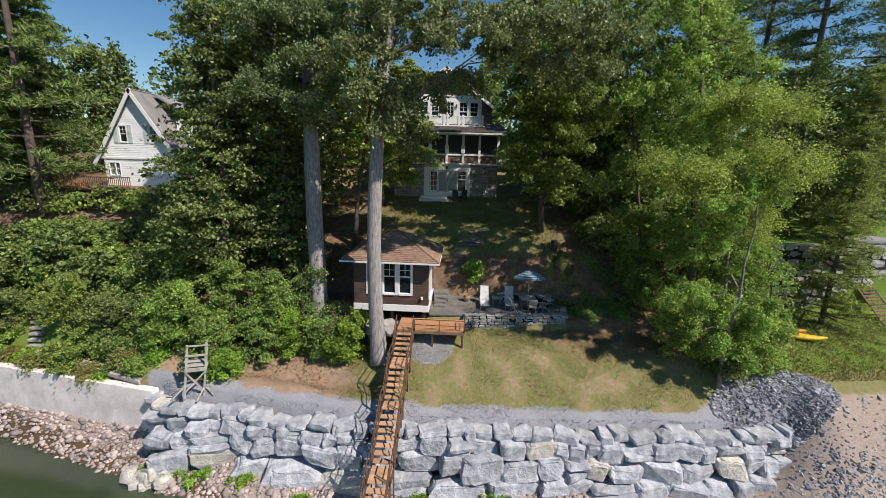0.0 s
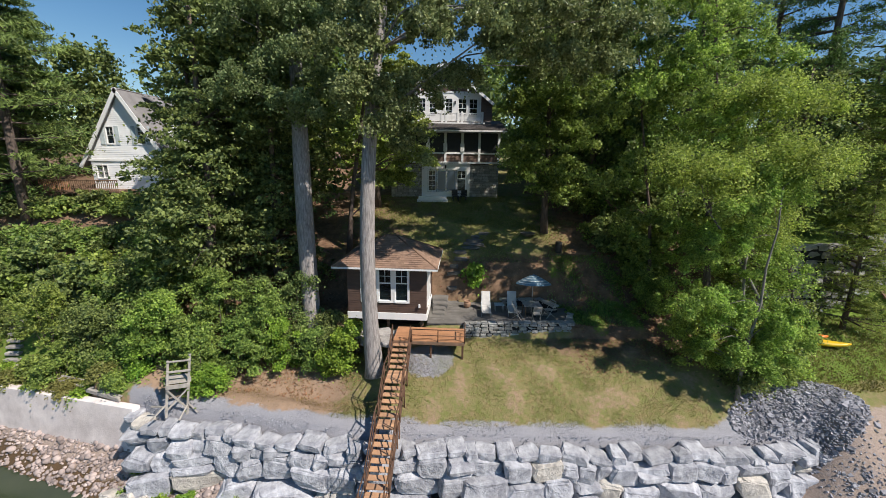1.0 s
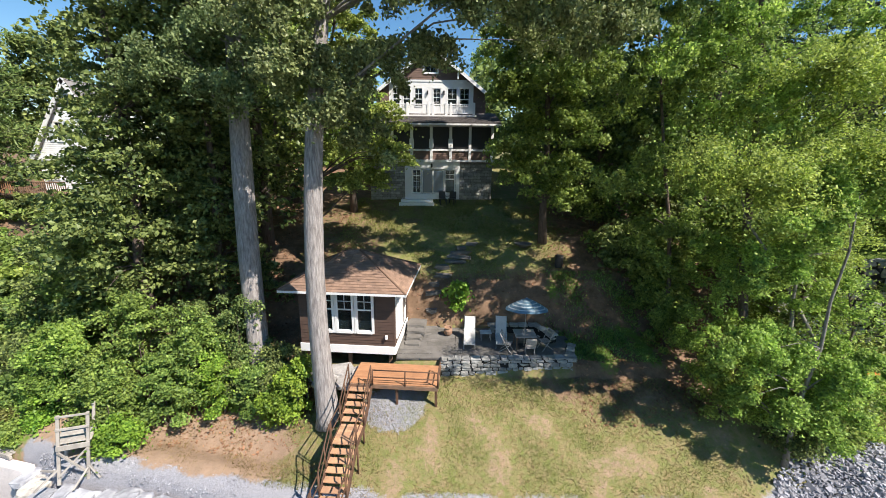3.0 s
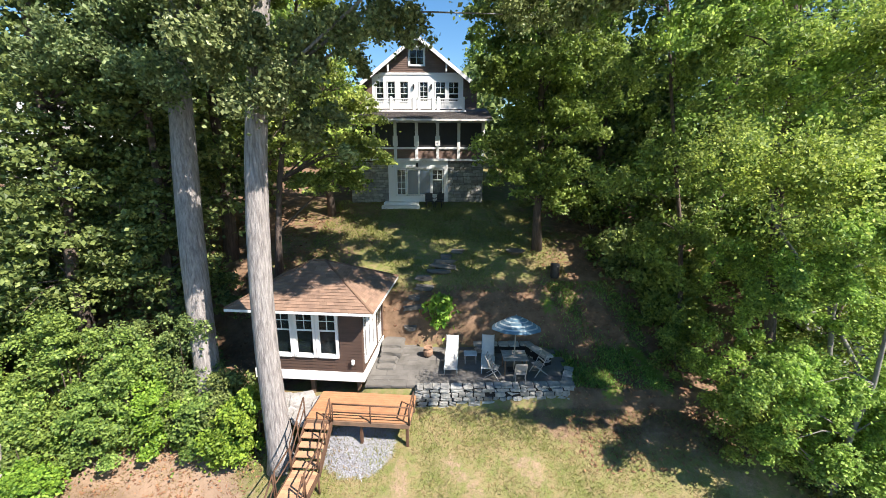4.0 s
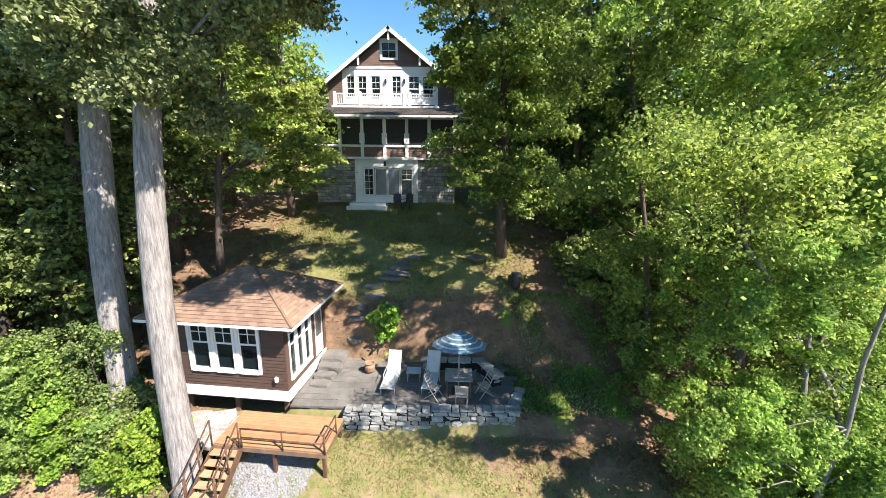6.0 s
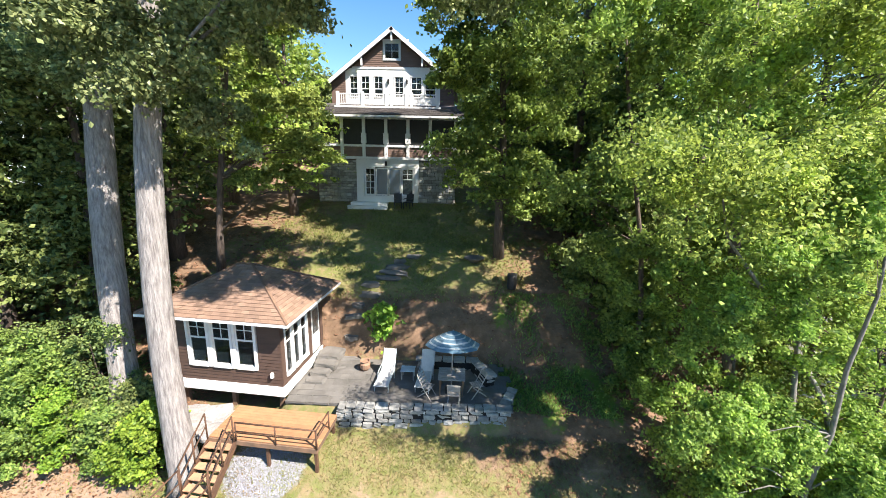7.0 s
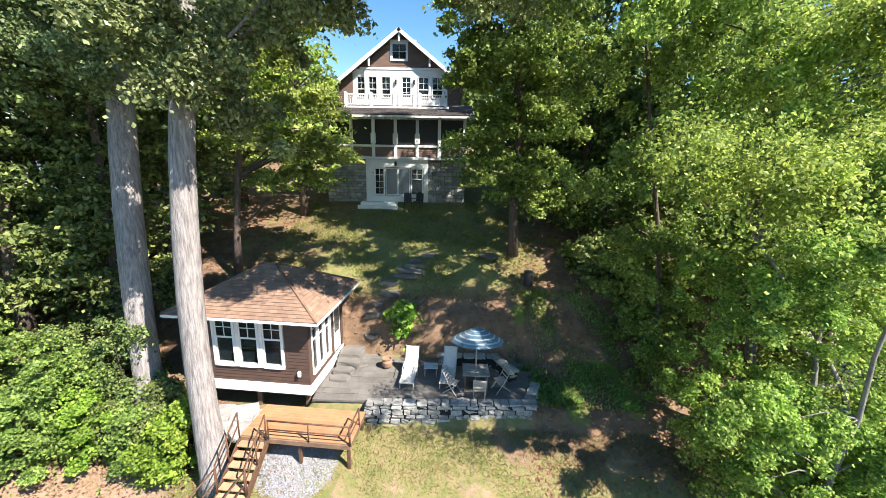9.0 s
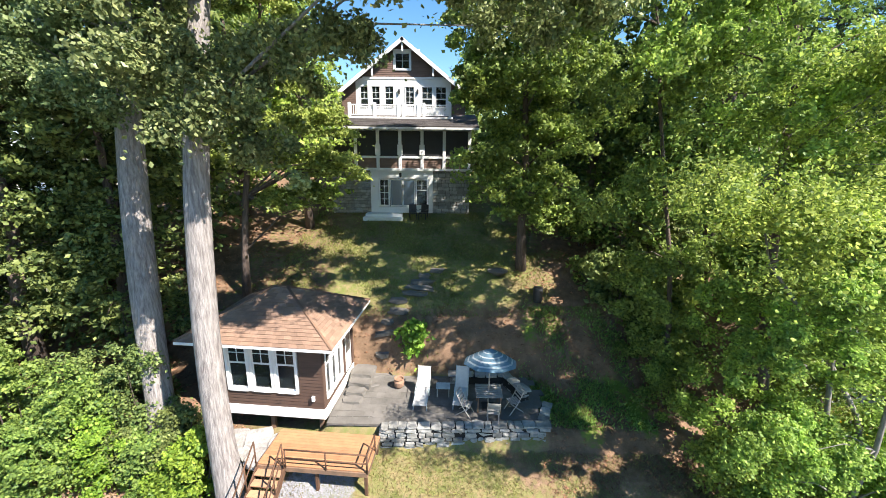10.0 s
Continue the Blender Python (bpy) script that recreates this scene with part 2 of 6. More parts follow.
def ground_z(x, y):
    """The height of the bank, the beach and the lake bed."""
    x, y = np.asarray(x, float), np.asarray(y, float)
    d = y - front_y(x)
    y15 = y - 15.0
    back = np.interp(np.where(np.abs(x) < 16, y15 * 0.5 + d * 0.5, d + 0.0), [p[0] for p in BANK], [p[1] for p in BANK])
    # the neighbour's lawn lies lower and flatter
    right = smooth_step(14.5, 19.0, x)
    lawn = 3.05 + 0.19 * np.clip(d, 0, 7) + 4.3 * smooth_step(23.0, 23.4, y) + 0.06 * np.clip(d - 8, 0, 400)
    back = back * (1 - right) + lawn * right
    left = smooth_step(-6, -14, x)
    back = back + left * 0.6 * smooth_step(1, 6, d)
    # the levelled terrace
    pad = smooth_step(-0.3, 0.15, x) * (1 - smooth_step(8.4, 10.0, x)) * smooth_step(20.45, 20.7, y) * (1 - smooth_step(23.7, 24.6, y))
    back = back * (1 - pad) + 4.46 * pad
    # the bank left of the stair dips before the shrubs
    dip = (0.9 * smooth_step(-0.8, -2.6, x) + 0.45 * smooth_step(-2.6, -5.0, x)) * smooth_step(-14, -11, x) * smooth_step(0.8, 2.6, d) * (1 - smooth_step(4.2, 5.6, d))
    back = back - dip
    # the hollow below the hut's floor
    under = smooth_step(-4.7, -4.2, x) * (1 - smooth_step(-0.15, 0.2, x)) * smooth_step(19.7, 20.3, y) * (1 - smooth_step(22.6, 23.4, y))
    back = back * (1 - under) + np.minimum(back, 3.9) * under
    shore = shore_of(x, y)
    rise = smooth_step(-3, -9, x)
    beach = np.clip(-1.75 + (0.16 + 0.4 * rise) * shore, -4.0, -0.95 + 0.5 * rise)
    west = smooth_step(-11.5, -14.0, x)
    water_y = 14.3 - 0.32 * (x + 10.4)
    pile = -1.75 + 1.45 * np.clip((y - water_y) / np.maximum(front_y(x) - water_y - 0.2, 0.6), -2, 1) ** 1.0
    beach = beach * (1 - west) + pile * west
    up = smooth_step(-0.1, 0.35, d)
    up = up * (1 - right) + right * smooth_step(-4.6, 0.3, d)
    z = beach * (1 - up) + back * up
    return z


def axis(core0, core1, step, far):
    core = np.arange(core0, core1 + 1e-6, step)
    outs, s, v = [], step, 0.0
    while v < far:
        s *= 1.35
        v += s
        outs.append(v)
    outs = np.array(outs)
    return np.concatenate([core0 - outs[::-1], core, core1 + outs])


gx, gy = axis(-27, 27, 0.3, 2500), axis(4, 40, 0.2, 2500)
GX, GY = np.meshgrid(gx, gy)
rough = np.array([[noise.noise((a * 0.8, b * 0.8, 0.0)) for a in gx] for b in gy])
GZ = ground_z(GX, GY) + 0.07 * rough * (np.abs(GX) < 60)
nx_, ny_ = len(gx), len(gy)
idx = np.arange(nx_ * ny_).reshape(ny_, nx_)
quads = np.stack([idx[:-1, :-1].ravel(), idx[:-1, 1:].ravel(), idx[1:, 1:].ravel(), idx[1:, :-1].ravel()], 1)


def ground_material():
    """Dry lawn, pine litter, gravel and beach, each where the place has it."""
    m = bpy.data.materials.new("ground")
    m.use_nodes = True
    nt = m.node_tree
    b = nt.nodes["Principled BSDF"]
    b.inputs["Roughness"].default_value = 0.95
    b.inputs["Specular IOR Level"].default_value = 0.2
    geo = nt.nodes.new("ShaderNodeNewGeometry")

    def tex(sc, detail=6.0):
        n = nt.nodes.new("ShaderNodeTexNoise")
        n.inputs["Scale"].default_value, n.inputs["Detail"].default_value, n.inputs["Roughness"].default_value = sc, detail, 0.7
        nt.links.new(geo.outputs["Position"], n.inputs["Vector"])
        return n.outputs[0]

    def ramp(src, a, bb):
        r = nt.nodes.new("ShaderNodeValToRGB")
        r.color_ramp.elements[0].position, r.color_ramp.elements[1].position = a, bb
        nt.links.new(src, r.inputs[0])
        return r.outputs[0]

    def mix(f, a, c):
        n = nt.nodes.new("ShaderNodeMix")
        n.data_type = "RGBA"
        for key, v in (("Factor", f), ("A", a), ("B", c)):
            if isinstance(v, (tuple, float)):
                n.inputs[key].default_value = v if isinstance(v, float) else (*v, 1)
            else:
                nt.links.new(v, n.inputs[key])
        return n.outputs["Result"]

    def scaled(src):
        k = nt.nodes.new("ShaderNodeMath")
        k.operation = "MULTIPLY"
        nt.links.new(src, k.inputs[0])
        k.inputs[1].default_value = 0.4
        return k.outputs[0]

    def attr(name):
        n = nt.nodes.new("ShaderNodeAttribute")
        n.attribute_name = name
        edge = nt.nodes.new("ShaderNodeMath")
        edge.operation = "MULTIPLY_ADD"
        nt.links.new(tex(5.0), edge.inputs[0])
        edge.inputs[1].default_value = 1.6
        nt.links.new(n.outputs["Fac"], edge.inputs[2])
        return ramp(scaled(edge.outputs[0]), 0.44, 0.60)

    grass = mix(ramp(tex(3.4), 0.40, 0.62), (0.15, 0.185, 0.045), (0.30, 0.22, 0.12))
    grass = mix(ramp(tex(14.0), 0.35, 0.7), grass, (0.20, 0.18, 0.085))
    litter = mix(ramp(tex(2.0), 0.35, 0.65), (0.30, 0.19, 0.125), (0.115, 0.076, 0.048))
    litter = mix(ramp(tex(25.0), 0.4, 0.7), litter, (0.19, 0.125, 0.08))
    soil = mix(ramp(tex(3.0), 0.35, 0.65), (0.36, 0.245, 0.165), (0.24, 0.165, 0.11))
    soil = mix(ramp(tex(30.0), 0.4, 0.7), soil, (0.33, 0.24, 0.175))
    gravel = mix(ramp(tex(26.0), 0.35, 0.65), (0.17, 0.17, 0.19), (0.40, 0.40, 0.43))
    beach = mix(ramp(tex(12.0), 0.3, 0.7), (0.26, 0.20, 0.165), (0.42, 0.34, 0.29))
    green = mix(ramp(tex(9.0), 0.3, 0.7), (0.10, 0.17, 0.025), (0.16, 0.22, 0.04))
    c = mix(attr("litter"), grass, litter)
    c = mix(attr("soil"), c, soil)
    c = mix(attr("green"), c, green)
    c = mix(attr("gravel"), c, gravel)
    c = mix(attr("beach"), c, beach)
    c = mix(attr("wet"), c, mix(ramp(tex(6.0), 0.35, 0.65), (0.13, 0.075, 0.04), (0.09, 0.07, 0.04)))
    nt.links.new(c, b.inputs["Base Color"])
    bp = nt.nodes.new("ShaderNodeBump")
    bp.inputs["Strength"].default_value, bp.inputs["Distance"].default_value = 0.6, 0.05
    nt.links.new(tex(22.0), bp.inputs["Height"])
    nt.links.new(bp.outputs[0], b.inputs["Normal"])
    return m


M["ledge"] = material("pale_rock", (0.42, 0.40, 0.385), 0.9, second=(0.27, 0.255, 0.245), scale=3.0, bump=1.2, bump_scale=7, thing=0.2, fine=0.2, fine_scale=20)
M["ground"] = ground_material()
ground = mesh_object("ground", np.stack([GX.ravel(), GY.ravel(), GZ.ravel()], 1), quads, M["ground"], smooth=True)
tagged(ground, "sloping lakeside bank with dry lawn, gravel and beach", "ground", kind="structure")
D = (GY - front_y(GX)).ravel()
FX, FY = GX.ravel(), GY.ravel()
wob = 0.5 * rough.ravel()
masks = {
    "gravel": (1 - smooth_step(0.8, 1.1, np.hypot((FX - 0.5) / 1.3, (FY - 18.9) / 1.0) + 0.5 * wob)) + (1 - smooth_step(0.75, 1.15, D + 0.7 * wob + 0.15 * smooth_step(-2, -10, FX))) * smooth_step(-0.3, 0.0, D) * (FX < 19) * (FX > -14) + smooth_step(14, 16, FX) * (1 - smooth_step(-2.2, -1.2, D + wob)) + smooth_step(13, 14.5, FX) * (1 - smooth_step(18.6, 19.6, FX)) * (1 - smooth_step(0.9, 1.5, D + wob)),
    "beach": (1 - smooth_step(-0.3, 0.1, D)) * (1 - 0.25 * smooth_step(11, 17, FX)),
    "litter": np.clip(smooth_step(0.2, 0.9, (noise_l := np.abs(FX - 2.5 - 0.15 * (FY - 20)) / 9.0 + 0.8 * wob)) * smooth_step(17.5, 20, FY) + smooth_step(23.4, 24.2, FY) * (1 - smooth_step(25.0, 26.0, FY + wob)) * 0.8 + smooth_step(22.8, 23.6, FY) * smooth_step(17, 18, FX), 0, 1),
    "wet": smooth_step(-0.9, -0.3, shore_of(FX, FY) + wob) * (1 - smooth_step(0.35, 0.9, shore_of(FX, FY) + wob)) * (D < -0.3),
    "soil": np.clip((1 - smooth_step(-5.5, -2.5, FX + 2 * wob)) + 0.5 * smooth_step(0.05, 0.2, wob), 0, 1) * (1 - smooth_step(19.2, 20.4, FY + wob)) * (FX < 15),
    "green": 0.7 * (1 - smooth_step(-14.2, -13.2, FX)) * smooth_step(0.1, 0.5, D + wob) * (1 - smooth_step(5, 8, D)) + 0.8 * smooth_step(0.0, 0.2, wob) * smooth_step(7.4, 8.6, FX) * (1 - smooth_step(12, 13, FX)) * smooth_step(20, 21, FY) * (1 - smooth_step(25, 26, FY)) + smooth_step(17, 18.5, FX) * smooth_step(0.8, 1.6, D + wob) + 0.35 * smooth_step(25.2, 26.5, FY + wob) * (np.abs(FX - 2) < 8) * (1 - smooth_step(34, 38, FY)),
}
for key, values in masks.items():
    at = ground.data.attributes.new(key, "FLOAT", "POINT")
    at.data.foreach_set("value", np.clip(values, 0, 1).astype(np.float32))

water_mat = material("lake_water", (0.045, 0.06, 0.03), 0.08, second=(0.03, 0.045, 0.025), scale=0.3, bump=0.15, bump_scale=2.5, fine=0.02)
wx, wy = axis(-30, 30, 2.0, 2500), np.array([-2500.0, -600, -150, -40, -10, 0, 6, 10, 14, 18, 22])
WX, WY = np.meshgrid(wx, wy)
widx = np.arange(WX.size).reshape(WX.shape)
water = mesh_object("water", np.stack([WX.ravel(), WY.ravel(), np.full(WX.size, WATER)], 1), np.stack([widx[:-1, :-1].ravel(), widx[:-1, 1:].ravel(), widx[1:, 1:].ravel(), widx[1:, :-1].ravel()], 1), water_mat)
tagged(water, "murky green lake water at the shore", "water", kind="structure")


def gz(x, y):
    return float(ground_z(x, y))

# ---- building parts: boards, windows, rails ----
def spans(x0, x1, holes):
    """The stretches of x0..x1 that no hole covers."""
    out, at = [], x0
    for a, b in sorted(holes):
        if a > at:
            out.append((at, min(a, x1)))
        at = max(at, b)
    if at < x1:
        out.append((at, x1))
    return [(a, b) for a, b in out if b - a > 0.02]


def lap_wall(name, x0, x1, z0, z1, mat, parent, openings=(), board=0.13, thick=0.14, top=None, m=None, label=""):
    """A clad wall in the plane y = 0, facing -y: lapped boards over a core, with openings left free. top: gives the half-width at a height, for gables."""
    bm = bmesh.new()
    z = z0
    while z < z1 - 0.01:
        h = min(board, z1 - z)
        a, b = (x0, x1) if top is None else top(z + h * 0.5)
        holes = [(o[0], o[1]) for o in openings if o[2] < z + h * 0.6 and o[3] > z + h * 0.4]
        for p, q in spans(a, b, holes):
            vs = [bm.verts.new(v) for v in ((p, -0.022, z), (q, -0.022, z), (q, -0.004, z + h), (p, -0.004, z + h), (p, thick, z), (q, thick, z), (q, thick, z + h), (p, thick, z + h))]
            for f in ((0, 1, 2, 3), (5, 4, 7, 6), (4, 0, 3, 7), (1, 5, 6, 2), (3, 2, 6, 7), (4, 5, 1, 0)):
                bm.faces.new([vs[i] for i in f])
        z += h
    ob = part(name, bm, mat, parent, label)
    ob["kind"] = "stuff"
    if m is not None:
        ob.matrix_local = m
    return ob


def make_window(parent, x0, x1, z0, z1, m=None, trim=0.1, cols=2, rows=2, split=0.55, name="window", lower=(1, 1), depth=0.06):
    """A sash window in the plane y = 0: trim, upper sash with glazing bars, lower sash, panes."""
    win = new(name)
    win.parent = parent
    if m is not None:
        win.matrix_local = m
    bm = bmesh.new()
    y0, y1 = -0.05, depth
    box(bm, x0 - trim, x0, y0, y1, z0 - trim, z1 + trim)
    box(bm, x1, x1 + trim, y0, y1, z0 - trim, z1 + trim)
    box(bm, x0, x1, y0, y1, z1, z1 + trim)
    box(bm, x0, x1, y0 - 0.03, y1, z0 - trim, z0)
    part("frame", bm, M["white"], win, "white painted window trim")
    zs = z0 + (z1 - z0) * split if split else None
    sashes = [(z0, zs, lower), (zs, z1, (cols, rows))] if split else [(z0, z1, (cols, rows))]
    for a, b, (c, r) in sashes:
        bm = bmesh.new()
        e = 0.035
        off = 0.03 if b == z1 else 0.045
        box(bm, x0, x0 + e, off - 0.02, off + 0.02, a, b)
        box(bm, x1 - e, x1, off - 0.02, off + 0.02, a, b)
        box(bm, x0 + e, x1 - e, off - 0.02, off + 0.02, a, a + e)
        box(bm, x0 + e, x1 - e, off - 0.02, off + 0.02, b - e, b)
        for k in range(1, c):
            x = x0 + (x1 - x0) * k / c
            box(bm, x - 0.014, x + 0.014, off - 0.012, off + 0.012, a + e, b - e)
        for k in range(1, r):
            z = a + (b - a) * k / r
            box(bm, x0 + e, x1 - e, off - 0.011, off + 0.011, z - 0.014, z + 0.014)
        part("sash", bm, M["white"], win)
        pane = block("pane", (x0 + 0.01, x1 - 0.01, off - 0.004, off + 0.004, a + 0.01, b - 0.01), M["glass"], win, "dark window glass", 0)
        pane.visible_shadow = False
    return win


def gable_roof(name, pts, mat, parent, thick=0.12, label=""):
    """A roof slab through four corner points, given in order, thickened downwards."""
    a, b, c, d = [Vector(p) for p in pts]
    n = (b - a).cross(d - a).normalized()
    if n.z < 0:
        n = -n
    top, low = [a, b, c, d], [p - n * thick for p in (a, b, c, d)]
    bm = bmesh.new()
    vs = [bm.verts.new(p) for p in top + low]
    for f in ((0, 1, 2, 3), (7, 6, 5, 4), (0, 4, 5, 1), (1, 5, 6, 2), (2, 6, 7, 3), (3, 7, 4, 0)):
        bm.faces.new([vs[i] for i in f])
    bmesh.ops.recalc_face_normals(bm, faces=bm.faces)
    return part(name, bm, mat, parent, label)


def shingle_rows(name, pts, mat, parent, course=0.16, width=0.3, seed=0, label=""):
    """Courses of shingles laid over a roof plane through corner points eave-left, eave-right, top-right, top-left."""
    rng = random.Random(seed)
    a, b, c, d = [Vector(p) for p in pts]
    n = (b - a).cross(d - a).normalized()
    n = -n if n.z < 0 else n
    length = ((d + c) / 2 - (a + b) / 2).length
    rows = max(1, int(length / course))
    verts, faces = [], []
    for r in range(rows):
        s0, s1 = r / rows, min((r + 1.15) / rows, 1.0)
        l0, r0, l1, r1 = a.lerp(d, s0), b.lerp(c, s0), a.lerp(d, s1), b.lerp(c, s1)
        k = max(1, int((r0 - l0).length / width))
        for i in range(k):
            e = 0.008
            u0, u1 = i / k + e / k, (i + 1) / k - e / k
            up = n * (0.022 + rng.uniform(0, 0.012))
            q = [l0.lerp(r0, u0) + up, l0.lerp(r0, u1) + up, l1.lerp(r1, u1) + n * 0.006, l1.lerp(r1, u0) + n * 0.006, l0.lerp(r0, u0) + n * 0.001, l0.lerp(r0, u1) + n * 0.001]
            o = len(verts)
            verts += q
            faces += [(o, o + 1, o + 2, o + 3), (o + 4, o + 5, o + 1, o)]
    return mesh_object(name, verts, faces, mat, parent, label)


M["shingle_piece"] = material("brown_shingles", (0.31, 0.20, 0.14), 0.95, second=(0.21, 0.135, 0.098), scale=0.8, fine=0.2, fine_scale=45, bump=0.3, bump_scale=60, island=0.35)
M["shingle_dark"] = material("dark_shingles", (0.11, 0.095, 0.09), 0.95, second=(0.07, 0.062, 0.06), scale=0.8, fine=0.2, island=0.35)
M["shingle_pale"] = material("grey_shingles", (0.27, 0.26, 0.26), 0.95, second=(0.20, 0.19, 0.19), scale=0.8, fine=0.2, island=0.3)

# ---- the hut over the terrace; its own axes are turned a little against the house ----
HUT = pose(0.25, 20.74, 0, 0, 0, -4.2)
HUT_BODY = pose(0.22, 20.86, 0, 0, 0, -4.5)
W, DEEP, Z0, Z1 = 4.3, 3.4, 4.67, 7.68
hut = thing("hut", "dark brown clapboard hut with hipped shingle roof and white trim", "hut", HUT_BODY @ pose(0, 0, Z0))
hm = pose(0, 0, -Z0)
front_holes = [(-3.56, -0.86, 5.66, 7.56)]
lap_wall("wall", -W, 0, 5.06, Z1, M["siding"], hut, front_holes, m=hm)
side_holes = [(0.24, 2.0, 5.3, 7.5), (2.35, 3.2, 5.06, 7.15)]
lap_wall("wall", 0, DEEP, 5.06, Z1, M["siding"], hut, side_holes, m=hm @ pose(0, 0, 0, 0, 0, 90))
lap_wall("wall", 0, W, 5.06, Z1, M["siding"], hut, (), m=hm @ pose(0, DEEP, 0, 0, 0, 180))
lap_wall("wall", -DEEP, 0, 5.06, Z1, M["siding"], hut, (), m=hm @ pose(-W, 0, 0, 0, 0, -90))
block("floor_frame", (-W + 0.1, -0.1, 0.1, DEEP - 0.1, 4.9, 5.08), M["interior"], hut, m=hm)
block("skirt_board", (-W - 0.05, 0.05, -0.06, 0.0, Z0, 5.06), M["white"], hut, "white painted skirt board", m=hm)
block("skirt_board", (0.0, 0.06, 0.0, DEEP, Z0, 5.06), M["white"], hut, "white painted skirt board", m=hm)
block("skirt_board", (-W - 0.05, -W + 0.01, 0.0, DEEP, Z0, 5.06), M["white"], hut, "white painted skirt board", m=hm)
for x in (-3.6, -2.7, -1.8):
    make_window(hut, x + 0.12, x + 0.8, 5.74, 7.52, hm, 0.1, 2, 2, 0.56)
for y in (0.25, 0.83, 1.41):
    make_window(hut, y + 0.045, y + 0.535, 5.36, 7.44, hm @ pose(0, 0, 0, 0, 0, 90), 0.045, 1, 2, 0.6)
door = new("door")
door.parent = hut
door.matrix_local = hm @ pose(0, 0, 0, 0, 0, 90)
block("door_panel", (2.4, 3.15, 0.02, 0.07, 5.08, 7.1), M["white"], door, "white painted door")
block("pane", (2.52, 3.03, 0.0, 0.016, 5.9, 6.95), M["glass"], door)
tube("door_handle", [(2.47, -0.02, 6.0), (2.47, -0.02, 6.14)], 0.015, M["black"], door, 6)
block("wall_lamp", (0.09, 0.2, -0.14, -0.03, 5.42, 5.62), M["white"], hut, "small white meter box", 0.02, hm @ pose(-0.5, 0, 0))
# roof
EX0, EX1, EY0, EY1, EZ = -W - 0.62, 0.64, -0.6, DEEP + 0.62, 7.76
ridge0, ridge1 = (-W / 2 - 0.25, DEEP / 2, 9.06), (-W / 2 + 0.25, DEEP / 2, 9.06)
corners = [(EX0, EY0, EZ), (EX1, EY0, EZ), (EX1, EY1, EZ), (EX0, EY1, EZ)]
roof_bm = bmesh.new()
rv = [roof_bm.verts.new(p) for p in corners + [ridge0, ridge1]]
rb = [roof_bm.verts.new((x, y, EZ - 0.07)) for x, y, _ in corners]
for f in ((rv[0], rv[1], rv[5], rv[4]), (rv[1], rv[2], rv[5]), (rv[2], rv[3], rv[4], rv[5]), (rv[3], rv[0], rv[4]), (rb[3], rb[2], rb[1], rb[0])):
    roof_bm.faces.new(f)
for i in range(4):
    roof_bm.faces.new((rv[(i + 1) % 4], rv[i], rb[i], rb[(i + 1) % 4]))
roof = part("roof", roof_bm, M["shingle"], hut, "weathered brown shingle roof")
roof.matrix_local = hm
for pts in ((corners[0], corners[1], ridge1, ridge0), (corners[1], corners[2], ridge1, ridge1), (corners[2], corners[3], ridge0, ridge1), (corners[3], corners[0], ridge0, ridge0)):
    shingle_rows("shingles", pts, M["shingle_piece"], roof, 0.15, 0.28, 3)["kind"] = "stuff"
for a, b in ((corners[0], ridge0), (corners[1], ridge1), (corners[2], ridge1), (corners[3], ridge0), (ridge0, ridge1)):
    cap = tube("hip_cap", [Vector(a) + Vector((0, 0, 0.02)), Vector(b) + Vector((0, 0, 0.02))], 0.05, M["shingle"], roof, 6)
for a, b in ((0, 1), (1, 2), (2, 3), (3, 0)):
    p, q = Vector(corners[a]), Vector(corners[b])
    d = (q - p).normalized()
    nrm = Vector((d.y, -d.x, 0))
    bm = bmesh.new()
    L = (q - p).length
    box(bm, -0.02, L + 0.02, -0.02, 0.015, -0.105, -0.01)
    fa = part("fascia", bm, M["white"], hut, "white painted fascia")
    fa.matrix_local = hm @ Matrix.Translation(p) @ Matrix.Rotation(math.atan2(d.y, d.x), 4, "Z")
    for k in range(int(L / 0.6)):
        bm = bmesh.new()
        box(bm, 0.3 + k * 0.6, 0.36 + k * 0.6, 0.0, 0.45, -0.16, -0.075)
        rt = part("rafter_tail", bm, M["white"], hut)
        rt.matrix_local = fa.matrix_local
# posts under the floor
for x in (-W + 0.2, -W / 2, -0.25):
    for y in (0.3, DEEP - 0.3):
        px, py, _ = HUT @ Vector((x, y, 0))
        g = gz(px, py)
        if g < 4.6:
            block("post", (x - 0.08, x + 0.08, y - 0.08, y + 0.08, g - 0.2, 4.9), M["brown_wood"], hut, "brown timber post", m=hm)
# added sheet: the shade below the hut floor is put into its black
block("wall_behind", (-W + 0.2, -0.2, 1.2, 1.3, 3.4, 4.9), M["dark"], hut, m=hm)

